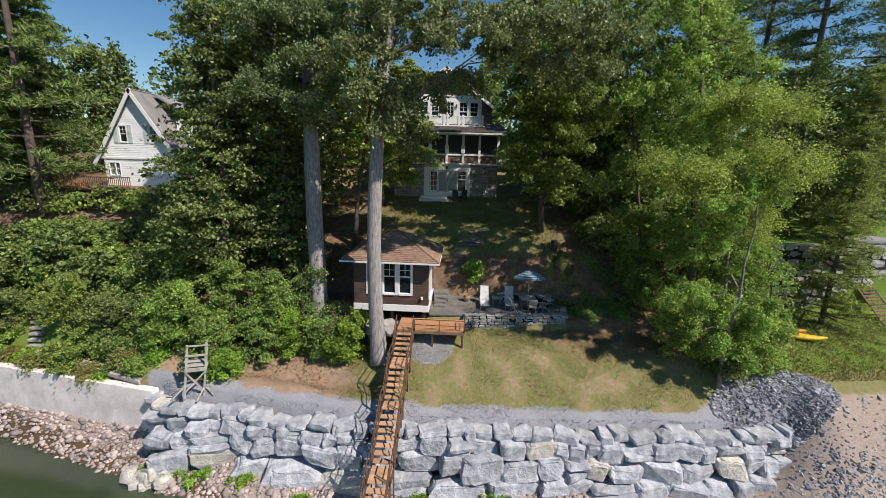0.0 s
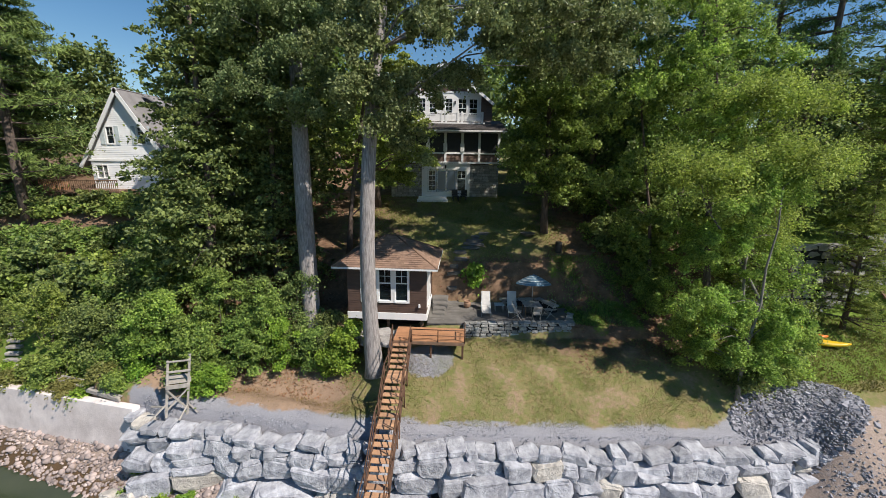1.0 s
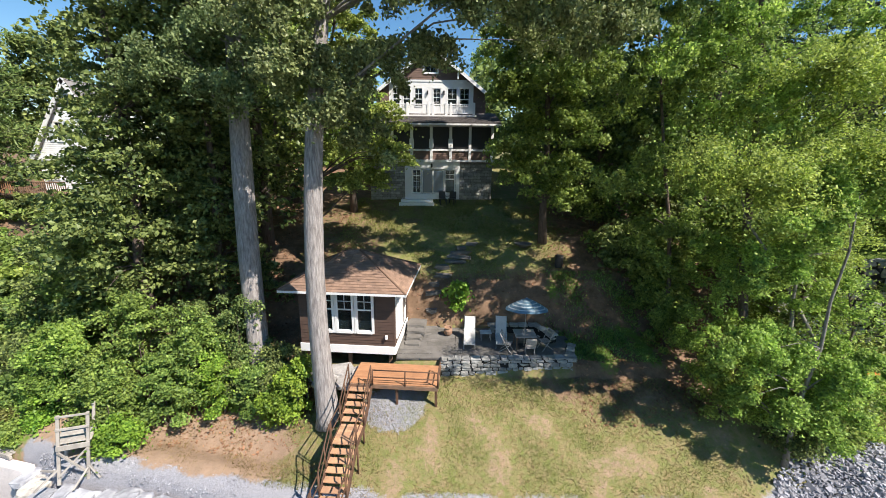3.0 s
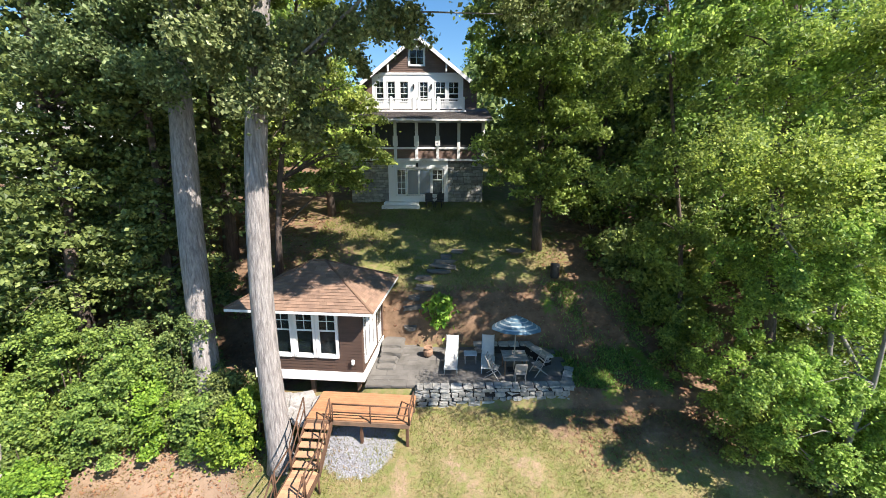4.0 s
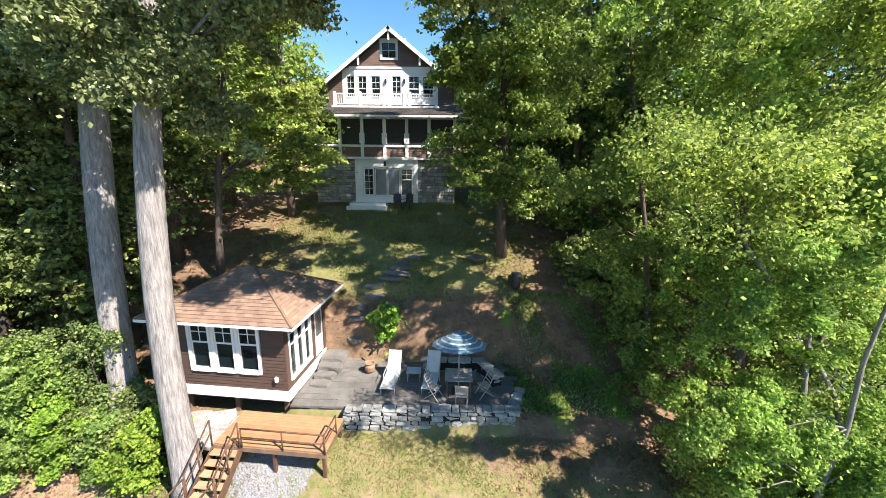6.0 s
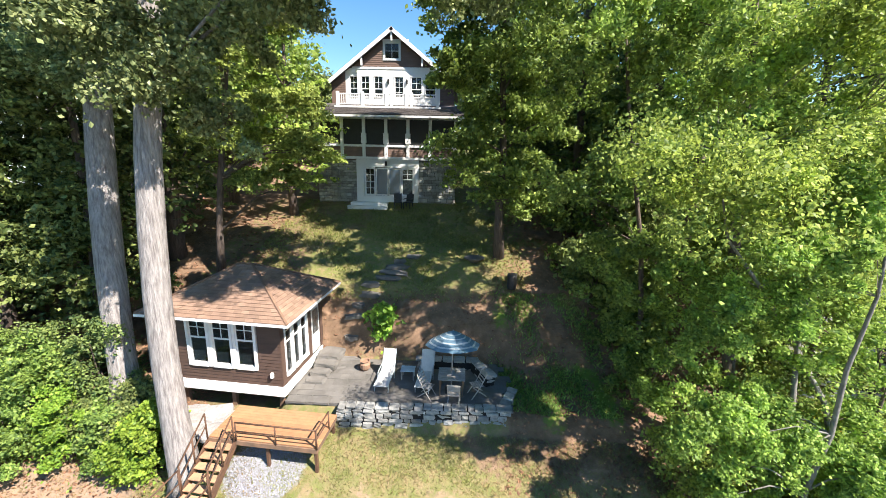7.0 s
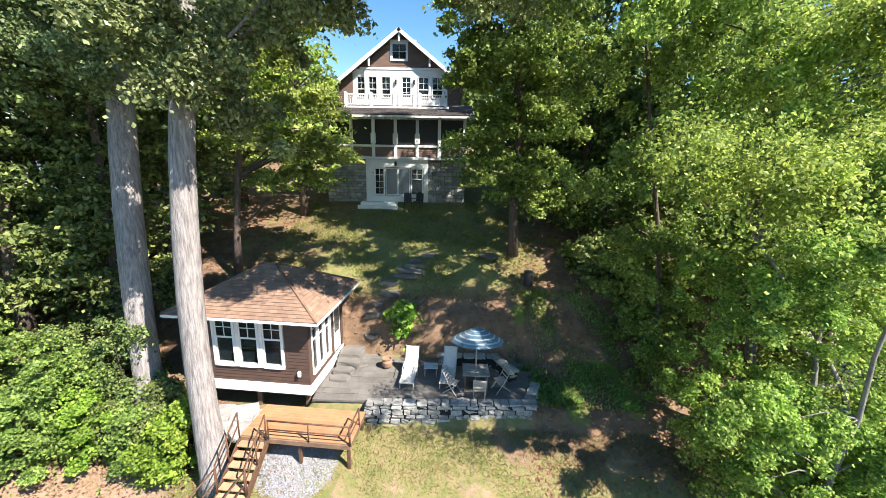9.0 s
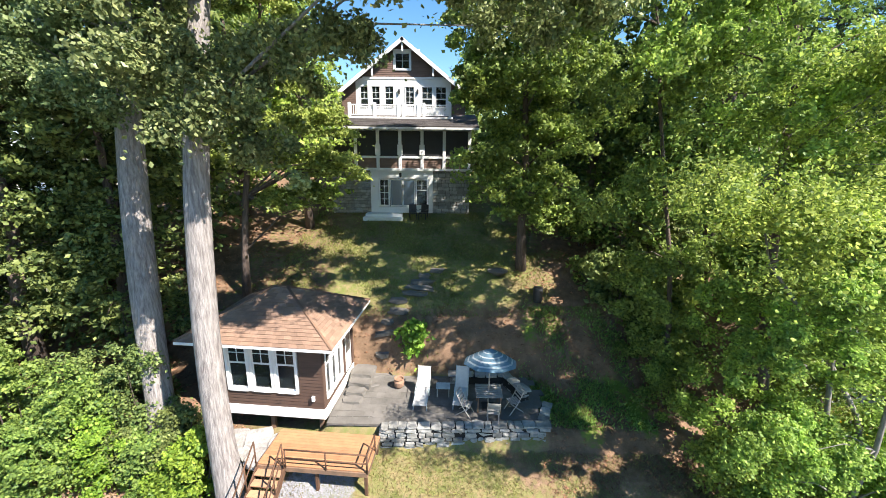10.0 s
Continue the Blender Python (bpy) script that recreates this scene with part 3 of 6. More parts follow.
# ---- the deck and the long stair down to the beach ----
deck = thing("deck", "low platform of tan boards with a brown metal rail", "deck", HUT @ pose(0.3, -1.1, 4.45))
for k in range(12):
    y = -0.80 + k * 0.134
    block("deck_board", (-1.8, 1.8, y, y + 0.128, -0.035, 0.0), M["deck"], deck, bevel=0.004)
for y in (-0.82, 0.78):
    block("joist", (-1.8, 1.8, y - 0.025, y + 0.025, -0.2, -0.036), M["brown_wood"], deck)
for x in (-1.78, 1.78):
    block("joist", (x - 0.02, x + 0.02, -0.79, 0.75, -0.2, -0.036), M["brown_wood"], deck)
for x in (-1.7, 0.1, 1.7):
    for y in (-0.7, 0.65):
        p = HUT @ Vector((0.3 + x, -1.1 + y, 0))
        block("leg", (x - 0.05, x + 0.05, y - 0.05, y + 0.05, gz(p.x, p.y) - 4.6, -0.036), M["rust"], deck)


def rail(parent, a, b, height=0.85, posts=2, mid=True, r=0.026):
    """A metal hand rail between two foot points: posts, a top bar and a middle bar."""
    a, b = Vector(a), Vector(b)
    up = Vector((0, 0, height))
    tube("top_bar", [a + up, b + up], r, M["rust"], parent, 6)
    if mid:
        tube("middle_bar", [a + up * 0.5, b + up * 0.5], r * 0.85, M["rust"], parent, 6)
    for k in range(posts):
        p = a.lerp(b, k / (posts - 1))
        tube("rail_post", [p - Vector((0, 0, 0.05)), p + up], r, M["rust"], parent, 6)


rail(deck, (-0.85, -0.83, 0), (1.78, -0.83, 0), 0.62, 3)
rail(deck, (1.8, -0.83, 0), (1.8, 0.1, 0), 0.62, 2)
stair = thing("stair", "long tan timber stair with rusty brown rails down to the beach", "stair", HUT @ pose(-1.05, -1.92, 4.45))
RISE, RUN, HALF = 0.16, 0.25, 0.45
v, z = 0.0, 0.0
for steps, landing in ((6, 1.05), (6, 0.7), (8, 0.9), (12, 0.8)):
    v0, z0 = v, z
    for k in range(1, steps):
        yy, zz = v0 - k * RUN, z0 - k * RISE
        block("tread", (-HALF + 0.03, HALF - 0.03, yy - 0.03, yy + RUN - 0.02, zz - 0.045, zz), M["tread"], stair, bevel=0.006)
    v, z = v0 - (steps - 1) * RUN, z0 - steps * RISE
    for k in range(int(landing / 0.15)):
        block("landing_board", (-HALF + 0.02, HALF - 0.02, v - (k + 1) * 0.15 + 0.006, v - k * 0.15, z - 0.045, z), M["tread"], stair, bevel=0.005)
    for x in (-HALF, HALF):
        bm = bmesh.new()
        pts = [(v0, z0 - 0.02), (v, z + RISE - 0.02), (v, z - 0.2), (v0, z0 - 0.28)]
        a = [bm.verts.new((x - 0.025, p, q)) for p, q in pts]
        b = [bm.verts.new((x + 0.025, p, q)) for p, q in pts]
        bm.faces.new(a), bm.faces.new(b[::-1])
        for i in range(4):
            bm.faces.new((a[(i + 1) % 4], a[i], b[i], b[(i + 1) % 4]))
        bmesh.ops.recalc_face_normals(bm, faces=bm.faces)
        part("stringer", bm, M["rust"], stair, "rusty brown stringer")
        block("landing_edge", (x - 0.025, x + 0.025, v - landing, v, z - 0.18, z + 0.01), M["rust"], stair)
        rail(stair, (x, v0 - 0.05, z0), (x, v, z + RISE * 0.6), 0.85, 3)
        rail(stair, (x, v - 0.05, z), (x, v - landing + 0.05, z), 0.85, 2)
        for q in (v - 0.1, v - landing + 0.1):
            p = HUT @ Vector((-1.05 + x, -1.92 + q, 0))
            low = gz(p.x, p.y) - 4.45 - 0.15
            if low < z - 0.2:
                tube("leg", [(x, q, low), (x, q, z - 0.1)], 0.035, M["rust"], stair, 6)
    v -= landing

# ---- the brown house on the hill ----
HY, HZ = 34.5, 10.1
house = thing("house", "three-storey brown shingle-sided house with white trim, screened porch and balcony", "house", pose(1.45, HY, HZ))
hl = pose(-1.45, -HY, -HZ)


def hpart(name, x0, x1, y0, y1, z0, z1, mat, label="", bevel=0.01, parent=None):
    return block(name, (x0, x1, y0, y1, z0, z1), M[mat], parent or house, label, bevel, hl if parent is None else None)


hpart("wall", -2.6, 5.6, 37.8, 46.5, 9.8, 15.9, "house_siding", "brown clad rear walls", 0)
hpart("foundation", -3.0, 5.9, 34.9, 37.8, 9.4, 10.25, "stone", "grey stone footing")
# the walk-out storey: stone either side of a white door unit
for x0, x1, seed in ((-3.1, -0.5, 1), (3.58, 6.0, 2)):
    sw = new("stone_wall_face")
    sw.parent, sw.matrix_local = house, hl
    block("core", (x0, x1, 34.62, 34.9, 9.5, 12.9), M["flag"], sw, bevel=0)
    rng = random.Random(seed)
    zz = 9.6
    while zz < 12.85:
        h = rng.uniform(0.13, 0.24)
        xx = x0
        while xx < x1 - 0.05:
            w = min(rng.uniform(0.2, 0.6), x1 - xx)
            block("stone", (xx + 0.012, xx + w - 0.012, 34.53 + rng.uniform(-0.03, 0.03), 34.64, zz + 0.01, min(zz + h, 12.88) - 0.01), M["stone"], sw, bevel=0.02)
            xx += w
        zz += h
unit = new("door_unit")
unit.parent, unit.matrix_local = house, hl @ pose(0, 34.5, 0)
for b in ((-0.5, 0.0, -0.06, 0.12, 10.2, 12.95), (3.3, 3.58, -0.06, 0.12, 10.2, 12.95), (0.0, 3.3, -0.06, 0.12, 12.45, 12.95), (0.0, 3.3, -0.06, 0.12, 10.2, 10.6)):
    block("casing", b, M["white"], unit, "white painted casing")
# added behind the doors, unseen itself; the room's dimness is in its colour
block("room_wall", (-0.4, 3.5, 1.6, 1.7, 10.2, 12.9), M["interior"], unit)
make_window(house, 0.08, 0.68, 10.68, 12.38, hl @ pose(0, 34.5, 0), 0.06, 2, 4, 0.0)
make_window(house, 2.5, 3.22, 10.68, 12.38, hl @ pose(0, 34.5, 0), 0.06, 2, 2, 0.6)
for a, b in ((0.78, 1.58), (1.6, 2.4)):
    panel = new("sliding_door")
    panel.parent, panel.matrix_local = house, hl @ pose(0, 34.5, 0)
    fb = bmesh.new()
    box(fb, a, a + 0.05, 0.0, 0.05, 10.62, 12.42), box(fb, b - 0.05, b, 0.0, 0.05, 10.62, 12.42)
    box(fb, a + 0.05, b - 0.05, 0.0, 0.05, 10.62, 10.7), box(fb, a + 0.05, b - 0.05, 0.0, 0.05, 12.34, 12.42)
    part("door_frame", fb, M["white"], panel)
    block("pane", (a + 0.05, b - 0.05, 0.02, 0.03, 10.7, 12.34), M["screen_door"], panel, "screened glass, the sky's blue-grey reflection in its colour", 0)
hpart("porch_step", -0.75, 1.6, 33.7, 34.45, 9.85, 10.22, "white", "pale step before the door")
hpart("porch_step", -0.85, 1.7, 33.3, 33.7, 9.8, 10.05, "white", "pale step before the door")
hpart("hanging_lantern", 1.43, 1.57, 34.1, 34.24, 12.55, 12.85, "black", "small black lantern", 0.03)
# screened porch
hpart("porch_floor", -3.25, 6.15, 34.3, 38.0, 12.96, 13.12, "white", "white porch floor edge")
for x in (-2.95, -1.4, 0.03, 1.46, 2.88, 4.3, 5.92):
    hpart("porch_post", x - 0.1, x + 0.1, 34.4, 34.6, 13.12, 15.62, "white", "white square porch post")
    if 0 <= x < 4:
        hpart("post_case", x - 0.16, x + 0.16, 34.36, 34.64, 13.95, 14.6, "white")
for a, b in ((-2.85, -1.5), (-1.3, -0.07), (0.13, 1.36), (1.56, 2.78), (2.98, 4.2), (4.4, 5.82)):
    lap_wall("porch_panel", a, b, 13.12, 13.74, M["house_siding"], house, m=hl @ pose(0, 34.5, 0), thick=0.06)
    hpart("sill_rail", a, b, 34.42, 34.58, 13.74, 13.88, "white", "white rail")
    hpart("screen", a, b, 34.5, 34.51, 13.9, 15.5, "screen", "dark insect screen", 0)
    hpart("head_rail", a, b, 34.43, 34.57, 15.46, 15.62, "white")
for x0, x1 in ((-3.05, -2.95), (5.92, 6.02)):
    hpart("porch_side", x0, x1, 34.6, 37.8, 13.12, 15.6, "screen", "dark insect screen", 0)
# porch roof
gable_roof("porch_roof", [(-3.5, 33.75, 15.68), (6.45, 33.75, 15.68), (6.45, 37.8, 16.75), (-3.5, 37.8, 16.75)], M["shingle_dark"], house, 0.1, "dark shingled porch roof").matrix_local = hl
pr = shingle_rows("roof_shingles", [(-3.5, 33.75, 15.69), (6.45, 33.75, 15.69), (6.45, 36.5, 16.416), (-3.5, 36.5, 16.416)], M["shingle_dark"], house, 0.2, 0.35, 5)
pr.matrix_local, pr["kind"] = hl, "stuff"
hpart("fascia", -3.5, 6.45, 33.72, 33.76, 15.52, 15.64, "white", "white eave board", 0)
for k in range(20):
    x = -3.3 + k * 0.5
    hpart("rafter_tail", x, x + 0.09, 33.76, 34.4, 15.44, 15.56, "white")
# balcony
hpart("balcony_floor", -2.3, 4.85, 36.0, 37.8, 16.3, 16.42, "white", "white balcony floor edge")
posts = (-2.1, -0.4, 1.2, 1.55, 2.55, 2.9, 4.65)
for x in posts:
    hpart("balcony_post", x - 0.09, x + 0.09, 36.05, 36.23, 16.42, 17.32, "white")
for a, b in zip(posts, posts[1:]):
    hpart("hand_rail", a + 0.09, b - 0.09, 36.1, 36.18, 17.14, 17.22, "white")
    hpart("foot_rail", a + 0.09, b - 0.09, 36.11, 36.17, 16.52, 16.58, "white")
    n = max(2, int((b - a) / 0.14))
    for k in range(1, n):
        x = a + (b - a) * k / n
        hpart("baluster", x - 0.022, x + 0.022, 36.12, 36.16, 16.58, 17.14, "white", bevel=0)
# balcony wall
WY_ = 37.8
hpart("balcony_wall", -2.0, 4.7, WY_, WY_ + 0.12, 18.62, 19.1, "white", "white painted frieze")
hpart("balcony_wall", -2.0, 4.7, WY_, WY_ + 0.12, 16.4, 17.2, "white", "white painted wall")
edges = [(-2.0, -1.72), (-1.12, -0.9), (-0.28, 0.02), (0.68, 1.45), (2.15, 2.62), (3.42, 3.6), (4.4, 4.7)]
for a, b in edges:
    hpart("pilaster", a, b, WY_, WY_ + 0.12, 17.2, 18.62, "white")
for a, b in ((-1.72, -1.12), (-0.9, -0.28), (0.02, 0.68), (2.62, 3.42), (3.6, 4.4)):
    make_window(house, a + 0.03, b - 0.03, 17.23, 18.59, hl @ pose(0, WY_ + 0.02, 0), 0.03, 2, 2, 0.4)
balcony_door = make_window(house, 1.5, 2.1, 16.5, 18.58, hl @ pose(0, WY_ + 0.02, 0), 0.05, 2, 4, 0.35, "balcony_door")
for x in (1.0, 2.3):
    hpart("wall_lantern", x, x + 0.12, WY_ - 0.14, WY_, 18.1, 18.4, "black", "black wall lantern", 0.02)
# added behind the balcony windows, coloured dark as the unlit room
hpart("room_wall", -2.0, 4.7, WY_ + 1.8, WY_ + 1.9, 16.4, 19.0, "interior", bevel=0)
# gable above, with its window
AP, SL = 21.62, 0.77
rake = lambda z: (1.35 - (AP - 0.25 - z) / SL, 1.35 + (AP - 0.25 - z) / SL)  # noqa: E731
lap_wall("gable_wall", -3, 6, 19.1, AP - 0.25, M["house_siding"], house, [(0.68, 1.92, 19.62, 20.86)], 0.13, 0.14, rake, hl @ pose(0, WY_, 0), "brown clapboard gable")
lap_wall("side_wall", -3.0, -2.0, 16.4, 19.1, M["house_siding"], house, (), 0.13, 0.14, lambda z: (max(-3.0, rake(z)[0]), -2.0), hl @ pose(0, WY_, 0))
lap_wall("side_wall", 4.7, 5.7, 16.4, 19.1, M["house_siding"], house, (), 0.13, 0.14, lambda z: (4.7, min(5.7, rake(z)[1])), hl @ pose(0, WY_, 0))
make_window(house, 0.8, 1.8, 19.74, 20.74, hl @ pose(0, WY_, 0), 0.12, 2, 2, 0.0)
hpart("belt_board", -1.5, 4.2, WY_ - 0.04, WY_ - 0.002, 19.05, 19.2, "white", "white belt board")
hpart("collar_board", 0.2, 2.5, WY_ - 0.03, WY_ - 0.002, 20.86, 20.98, "white", "white board below the peak")
eL, eR = (1.35 - 4.5, AP - 4.5 * SL), (1.35 + 4.5, AP - 4.5 * SL)
for (ex, ez), nm in ((eL, 0), (eR, 1)):
    p = [(ex, 37.3, ez), (ex, 47.0, ez), (1.35, 47.0, AP), (1.35, 37.3, AP)]
    gable_roof("roof", p, M["shingle_dark"], house, 0.14, "dark shingle roof").matrix_local = hl
    q = [(ex, 37.24, ez + 0.02), (ex, 37.3, ez + 0.02), (1.35, 37.3, AP + 0.02), (1.35, 37.24, AP + 0.02)]
    gable_roof("bargeboard", q, M["white"], house, 0.24, "white bargeboard").matrix_local = hl
for x in (-0.75, 3.45):
    zt = AP - abs(x - 1.35) * SL - 0.2
    hpart("bracket", x - 0.06, x + 0.06, 37.35, 37.47, zt - 0.6, zt, "white", "white eave bracket")
hpart("king_post", 1.29, 1.41, 37.32, 37.42, AP - 0.85, AP - 0.1, "white", "white post in the peak")
for x in (2.35, 3.0):
    ch = thing("garden_chair", "black garden chair by the house door", "chair", pose(x, 33.7, gz(x, 33.7), 0, 0, 10 if x < 2.6 else -15), "chairs by the door")
    block("seat", (-0.25, 0.25, -0.25, 0.25, 0.36, 0.41), M["black"], ch)
    block("backrest", (-0.25, 0.25, 0.22, 0.27, 0.41, 0.95), M["black"], ch, m=pose(0, 0, 0, -10))
    for a in (-0.22, 0.22):
        for b in (-0.22, 0.22):
            block("leg", (a - 0.025, a + 0.025, b - 0.025, b + 0.025, -0.03, 0.36), M["black"], ch)
        block("armrest", (a - 0.05, a + 0.05, -0.28, 0.25, 0.58, 0.61), M["black"], ch)

# ---- the white neighbour house ----
nh = thing("white_house", "white gabled cottage with steep grey roof and shuttered windows", "house", pose(-26.6, 37.0, 8.5))
nl = pose(26.6, -37.0, -8.5)
NAP, NSL = 18.85, 1.62
nr = lambda z: (-26.6 - (NAP - 0.2 - z) / NSL, -26.6 + (NAP - 0.2 - z) / NSL)  # noqa: E731
wins = [(-28.35, -27.55, 14.15, 15.75), (-25.65, -24.85, 14.15, 15.75)]
lap_wall("gable_wall", -31, -22, 12.85, NAP - 0.2, M["white_siding"], nh, wins, 0.16, 0.14, nr, nl @ pose(0, 37.0, 0), "white clapboard gable")
lap_wall("wall", -30.0, -23.2, 8.2, 12.85, M["white_siding"], nh, [(-30 + 0.35, -28.6, 11.2, 12.4)], 0.16, 0.14, None, nl @ pose(0, 37.0, 0))
block("wall", (-30.0, -23.2, 37.14, 46, 8.2, 12.8), M["white_siding"], nh, bevel=0, m=nl)
for a, b, c, d in wins:
    make_window(nh, a + 0.1, b - 0.1, c + 0.1, d - 0.1, nl @ pose(0, 37.0, 0), 0.1, 2, 2, 0.5)
    for s in (a - 0.42, b + 0.06):
        block("shutter", (s, s + 0.36, 36.93, 36.975, c, d), M["pale_cloth"], nh, "pale grey shutter", m=nl)
make_window(nh, -29.6, -29.12, 11.25, 12.35, nl @ pose(0, 37.0, 0), 0.08, 1, 1, 0.5)
make_window(nh, -29.05, -28.65, 11.25, 12.35, nl @ pose(0, 37.0, 0), 0.05, 1, 1, 0.5)
block("belt_board", (-30.6, -22.6, 36.9, 36.97, 12.72, 12.9), M["white"], nh, m=nl)
for sgn in (-1, 1):
    ex, ez = -26.6 + sgn * 4.1, NAP - 4.1 * NSL
    gable_roof("roof", [(ex, 36.55, ez), (ex, 46.4, ez), (-26.6, 46.4, NAP), (-26.6, 36.55, NAP)], M["shingle_pale"], nh, 0.14, "grey shingle roof").matrix_local = nl
    gable_roof("bargeboard", [(ex, 36.48, ez + 0.02), (ex, 36.55, ez + 0.02), (-26.6, 36.55, NAP + 0.02), (-26.6, 36.48, NAP + 0.02)], M["white"], nh, 0.3, "white bargeboard").matrix_local = nl
block("dormer_wall", (-24.6, -23.0, 39.5, 43, 13, 17.3), M["white_siding"], nh, "white dormer", m=nl)
gable_roof("dormer_roof", [(-22.6, 39.2, 16.6), (-22.6, 43.3, 16.6), (-26.2, 43.3, 18.7), (-26.2, 39.2, 18.7)], M["shingle_pale"], nh, 0.12).matrix_local = nl
ndeck = thing("wooden_deck", "brown timber deck with slatted rail at the white house", "deck", pose(-30.2, 35.6, 10.3))
block("floor", (-2.6, 4.0, -0.9, 1.4, -0.15, 0.0), M["brown_wood"], ndeck)
for k in range(40):
    block("baluster", (-2.55 + k * 0.166, -2.5 + k * 0.166, -0.9, -0.86, 0.0, 0.82), M["deck"] if k < 16 else M["brown_wood"], ndeck, bevel=0)
block("hand_rail", (-2.6, 4.0, -0.93, -0.83, 0.82, 0.9), M["brown_wood"], ndeck)
for x in (-2.5, 0.5, 3.9):
    block("post", (x - 0.07, x + 0.07, -0.85, -0.7, gz(-30.2 + x, 34.8) - 10.5, -0.15), M["brown_wood"], ndeck)

# a dark-roofed cabin among the pines
cabin = thing("cabin", "dark cabin with a low roof among the pines", "house", pose(36, 44, gz(36, 44)))
block("wall", (-5, 5, -3, 4, -0.5, 4.6), M["siding"], cabin, bevel=0)
for s in (-1, 1):
    gable_roof("roof", [(-6, s * 4.6, 4.2), (6, s * 4.6, 4.2), (6, 0, 6.2), (-6, 0, 6.2)], M["shingle_dark"], cabin, 0.2)

# ---- the terrace ----
terrace = thing("terrace", "paved stone terrace beside the hut", "terrace", pose(4.2, 22.0, 4.6), kind="structure")
block("bedding", (-3.9, 3.95, -1.28, 2.2, -0.12, -0.008), M["flag"], terrace, bevel=0)
rng = random.Random(11)
yy = -1.3
while yy < 1.8:
    h = rng.uniform(0.3, 0.5)
    xx = -4.0 + rng.uniform(0, 0.2)
    while xx < 3.9:
        w = rng.uniform(0.3, 0.75)
        e = 0.004
        bm = bmesh.new()
        j = lambda: rng.uniform(-0.025, 0.025)  # noqa: E731
        pts = [(xx + e + j(), yy + e + j()), (xx + w - e + j(), yy + e + j()), (xx + w - e + j(), yy + h - e + j()), (xx + e + j(), yy + h - e + j())]
        top = rng.uniform(0.0, 0.01)
        a = [bm.verts.new((x, y, top)) for x, y in pts]
        b = [bm.verts.new((x, y, -0.07)) for x, y in pts]
        bm.faces.new(a)
        for i in range(4):
            bm.faces.new((a[i], b[i], b[(i + 1) % 4], a[(i + 1) % 4]))
        bmesh.ops.recalc_face_normals(bm, faces=bm.faces)
        part("flagstone", bm, M["flag"], terrace)
        xx += w
    yy += h


def rough_block(rng, w, d, h, k=0.12, cuts=1):
    """A hewn stone: a block with knocked-off corners and an uneven skin."""
    bm = bmesh.new()
    bmesh.ops.create_cube(bm, size=1.0)
    bmesh.ops.subdivide_edges(bm, edges=bm.edges[:], cuts=cuts, use_grid_fill=True)
    for v in bm.verts:
        c = v.co * 2
        far = max(0.0, c.length - 1.05)
        v.co = Vector((c.x * w / 2, c.y * d / 2, c.z * h / 2)) * (1 - 0.22 * far)
        v.co += Vector((rng.gauss(0, k * w * 0.28), rng.gauss(0, k * d * 0.28), rng.gauss(0, k * h * 0.28)))
    return bm


def dry_wall(name, label, p0, p1, z0, z1, depth=0.35, seed=0, course=(0.12, 0.24), width=(0.22, 0.6), mat="stone"):
    """A dry-laid wall of single stones from p0 to p1."""
    rng = random.Random(seed)
    a, b = Vector((*p0, 0)), Vector((*p1, 0))
    L, ang = (b - a).length, math.degrees(math.atan2(b.y - a.y, b.x - a.x))
    wall = thing(name, label, "wall", pose(a.x, a.y, z0, 0, 0, ang), kind="structure")
    # near-black core: shade in the gaps between stones, given as colour
    block("core", (0.05, L - 0.05, 0.06, depth, -0.2, z1 - z0 - 0.08), M["dark"], wall, bevel=0)
    z = 0.0
    while z < z1 - z0 - 0.04:
        h = min(rng.uniform(*course), z1 - z0 - z)
        x = rng.uniform(-0.1, 0.05)
        while x < L:
            w = rng.uniform(*width)
            ob = part("stone", rough_block(rng, w * 0.97, depth * rng.uniform(0.85, 1.1), h * 0.95), M[mat], wall)
            ob.location = (x + w / 2, depth / 2 + rng.uniform(-0.04, 0.03), z + h / 2)
            x += w
        z += h
    return wall


dry_wall("terrace_wall", "dry-laid grey stone wall along the terrace edge", (2.28, 20.32), (8.2, 20.55), 3.8, 4.72, 0.4, 21)
dry_wall("terrace_wall", "dry-laid grey stone wall at the terrace end", (8.2, 20.55), (8.75, 21.9), 4.0, 4.7, 0.4, 22)
dry_wall("seat_wall", "low curved wall of flat fieldstones behind the table", (8.0, 22.3), (7.3, 23.75), 4.55, 5.05, 0.45, 23, (0.12, 0.2), (0.3, 0.7))
dry_wall("seat_wall", "low wall of flat fieldstones at the back of the terrace", (7.3, 23.75), (5.0, 23.75), 4.55, 5.0, 0.45, 24, (0.12, 0.2), (0.3, 0.7))

# stone steps along the hut up to its door, and the pale ledge before the hut
rng = random.Random(29)
hsteps = thing("hut_steps", "rough grey stone steps up to the hut door", "steps", HUT @ pose(0.6, 2.2, 4.6))
for y, top, deep, wide in ((0.75, 0.44, 0.95, 1.0), (0.1, 0.32, 0.5, 0.95), (-0.38, 0.2, 0.5, 0.8), (-0.85, 0.1, 0.5, 0.85)):
    ob = part("step", rough_block(rng, wide, deep, 0.3, 0.12), M["flag"], hsteps)
    ob.location = (rng.uniform(-0.05, 0.05), y, top - 0.15)
ledge = thing("rock_ledge", "pale weathered rock ledge below the front of the hut", "rock", pose(-2.1, 20.1, 3.9))
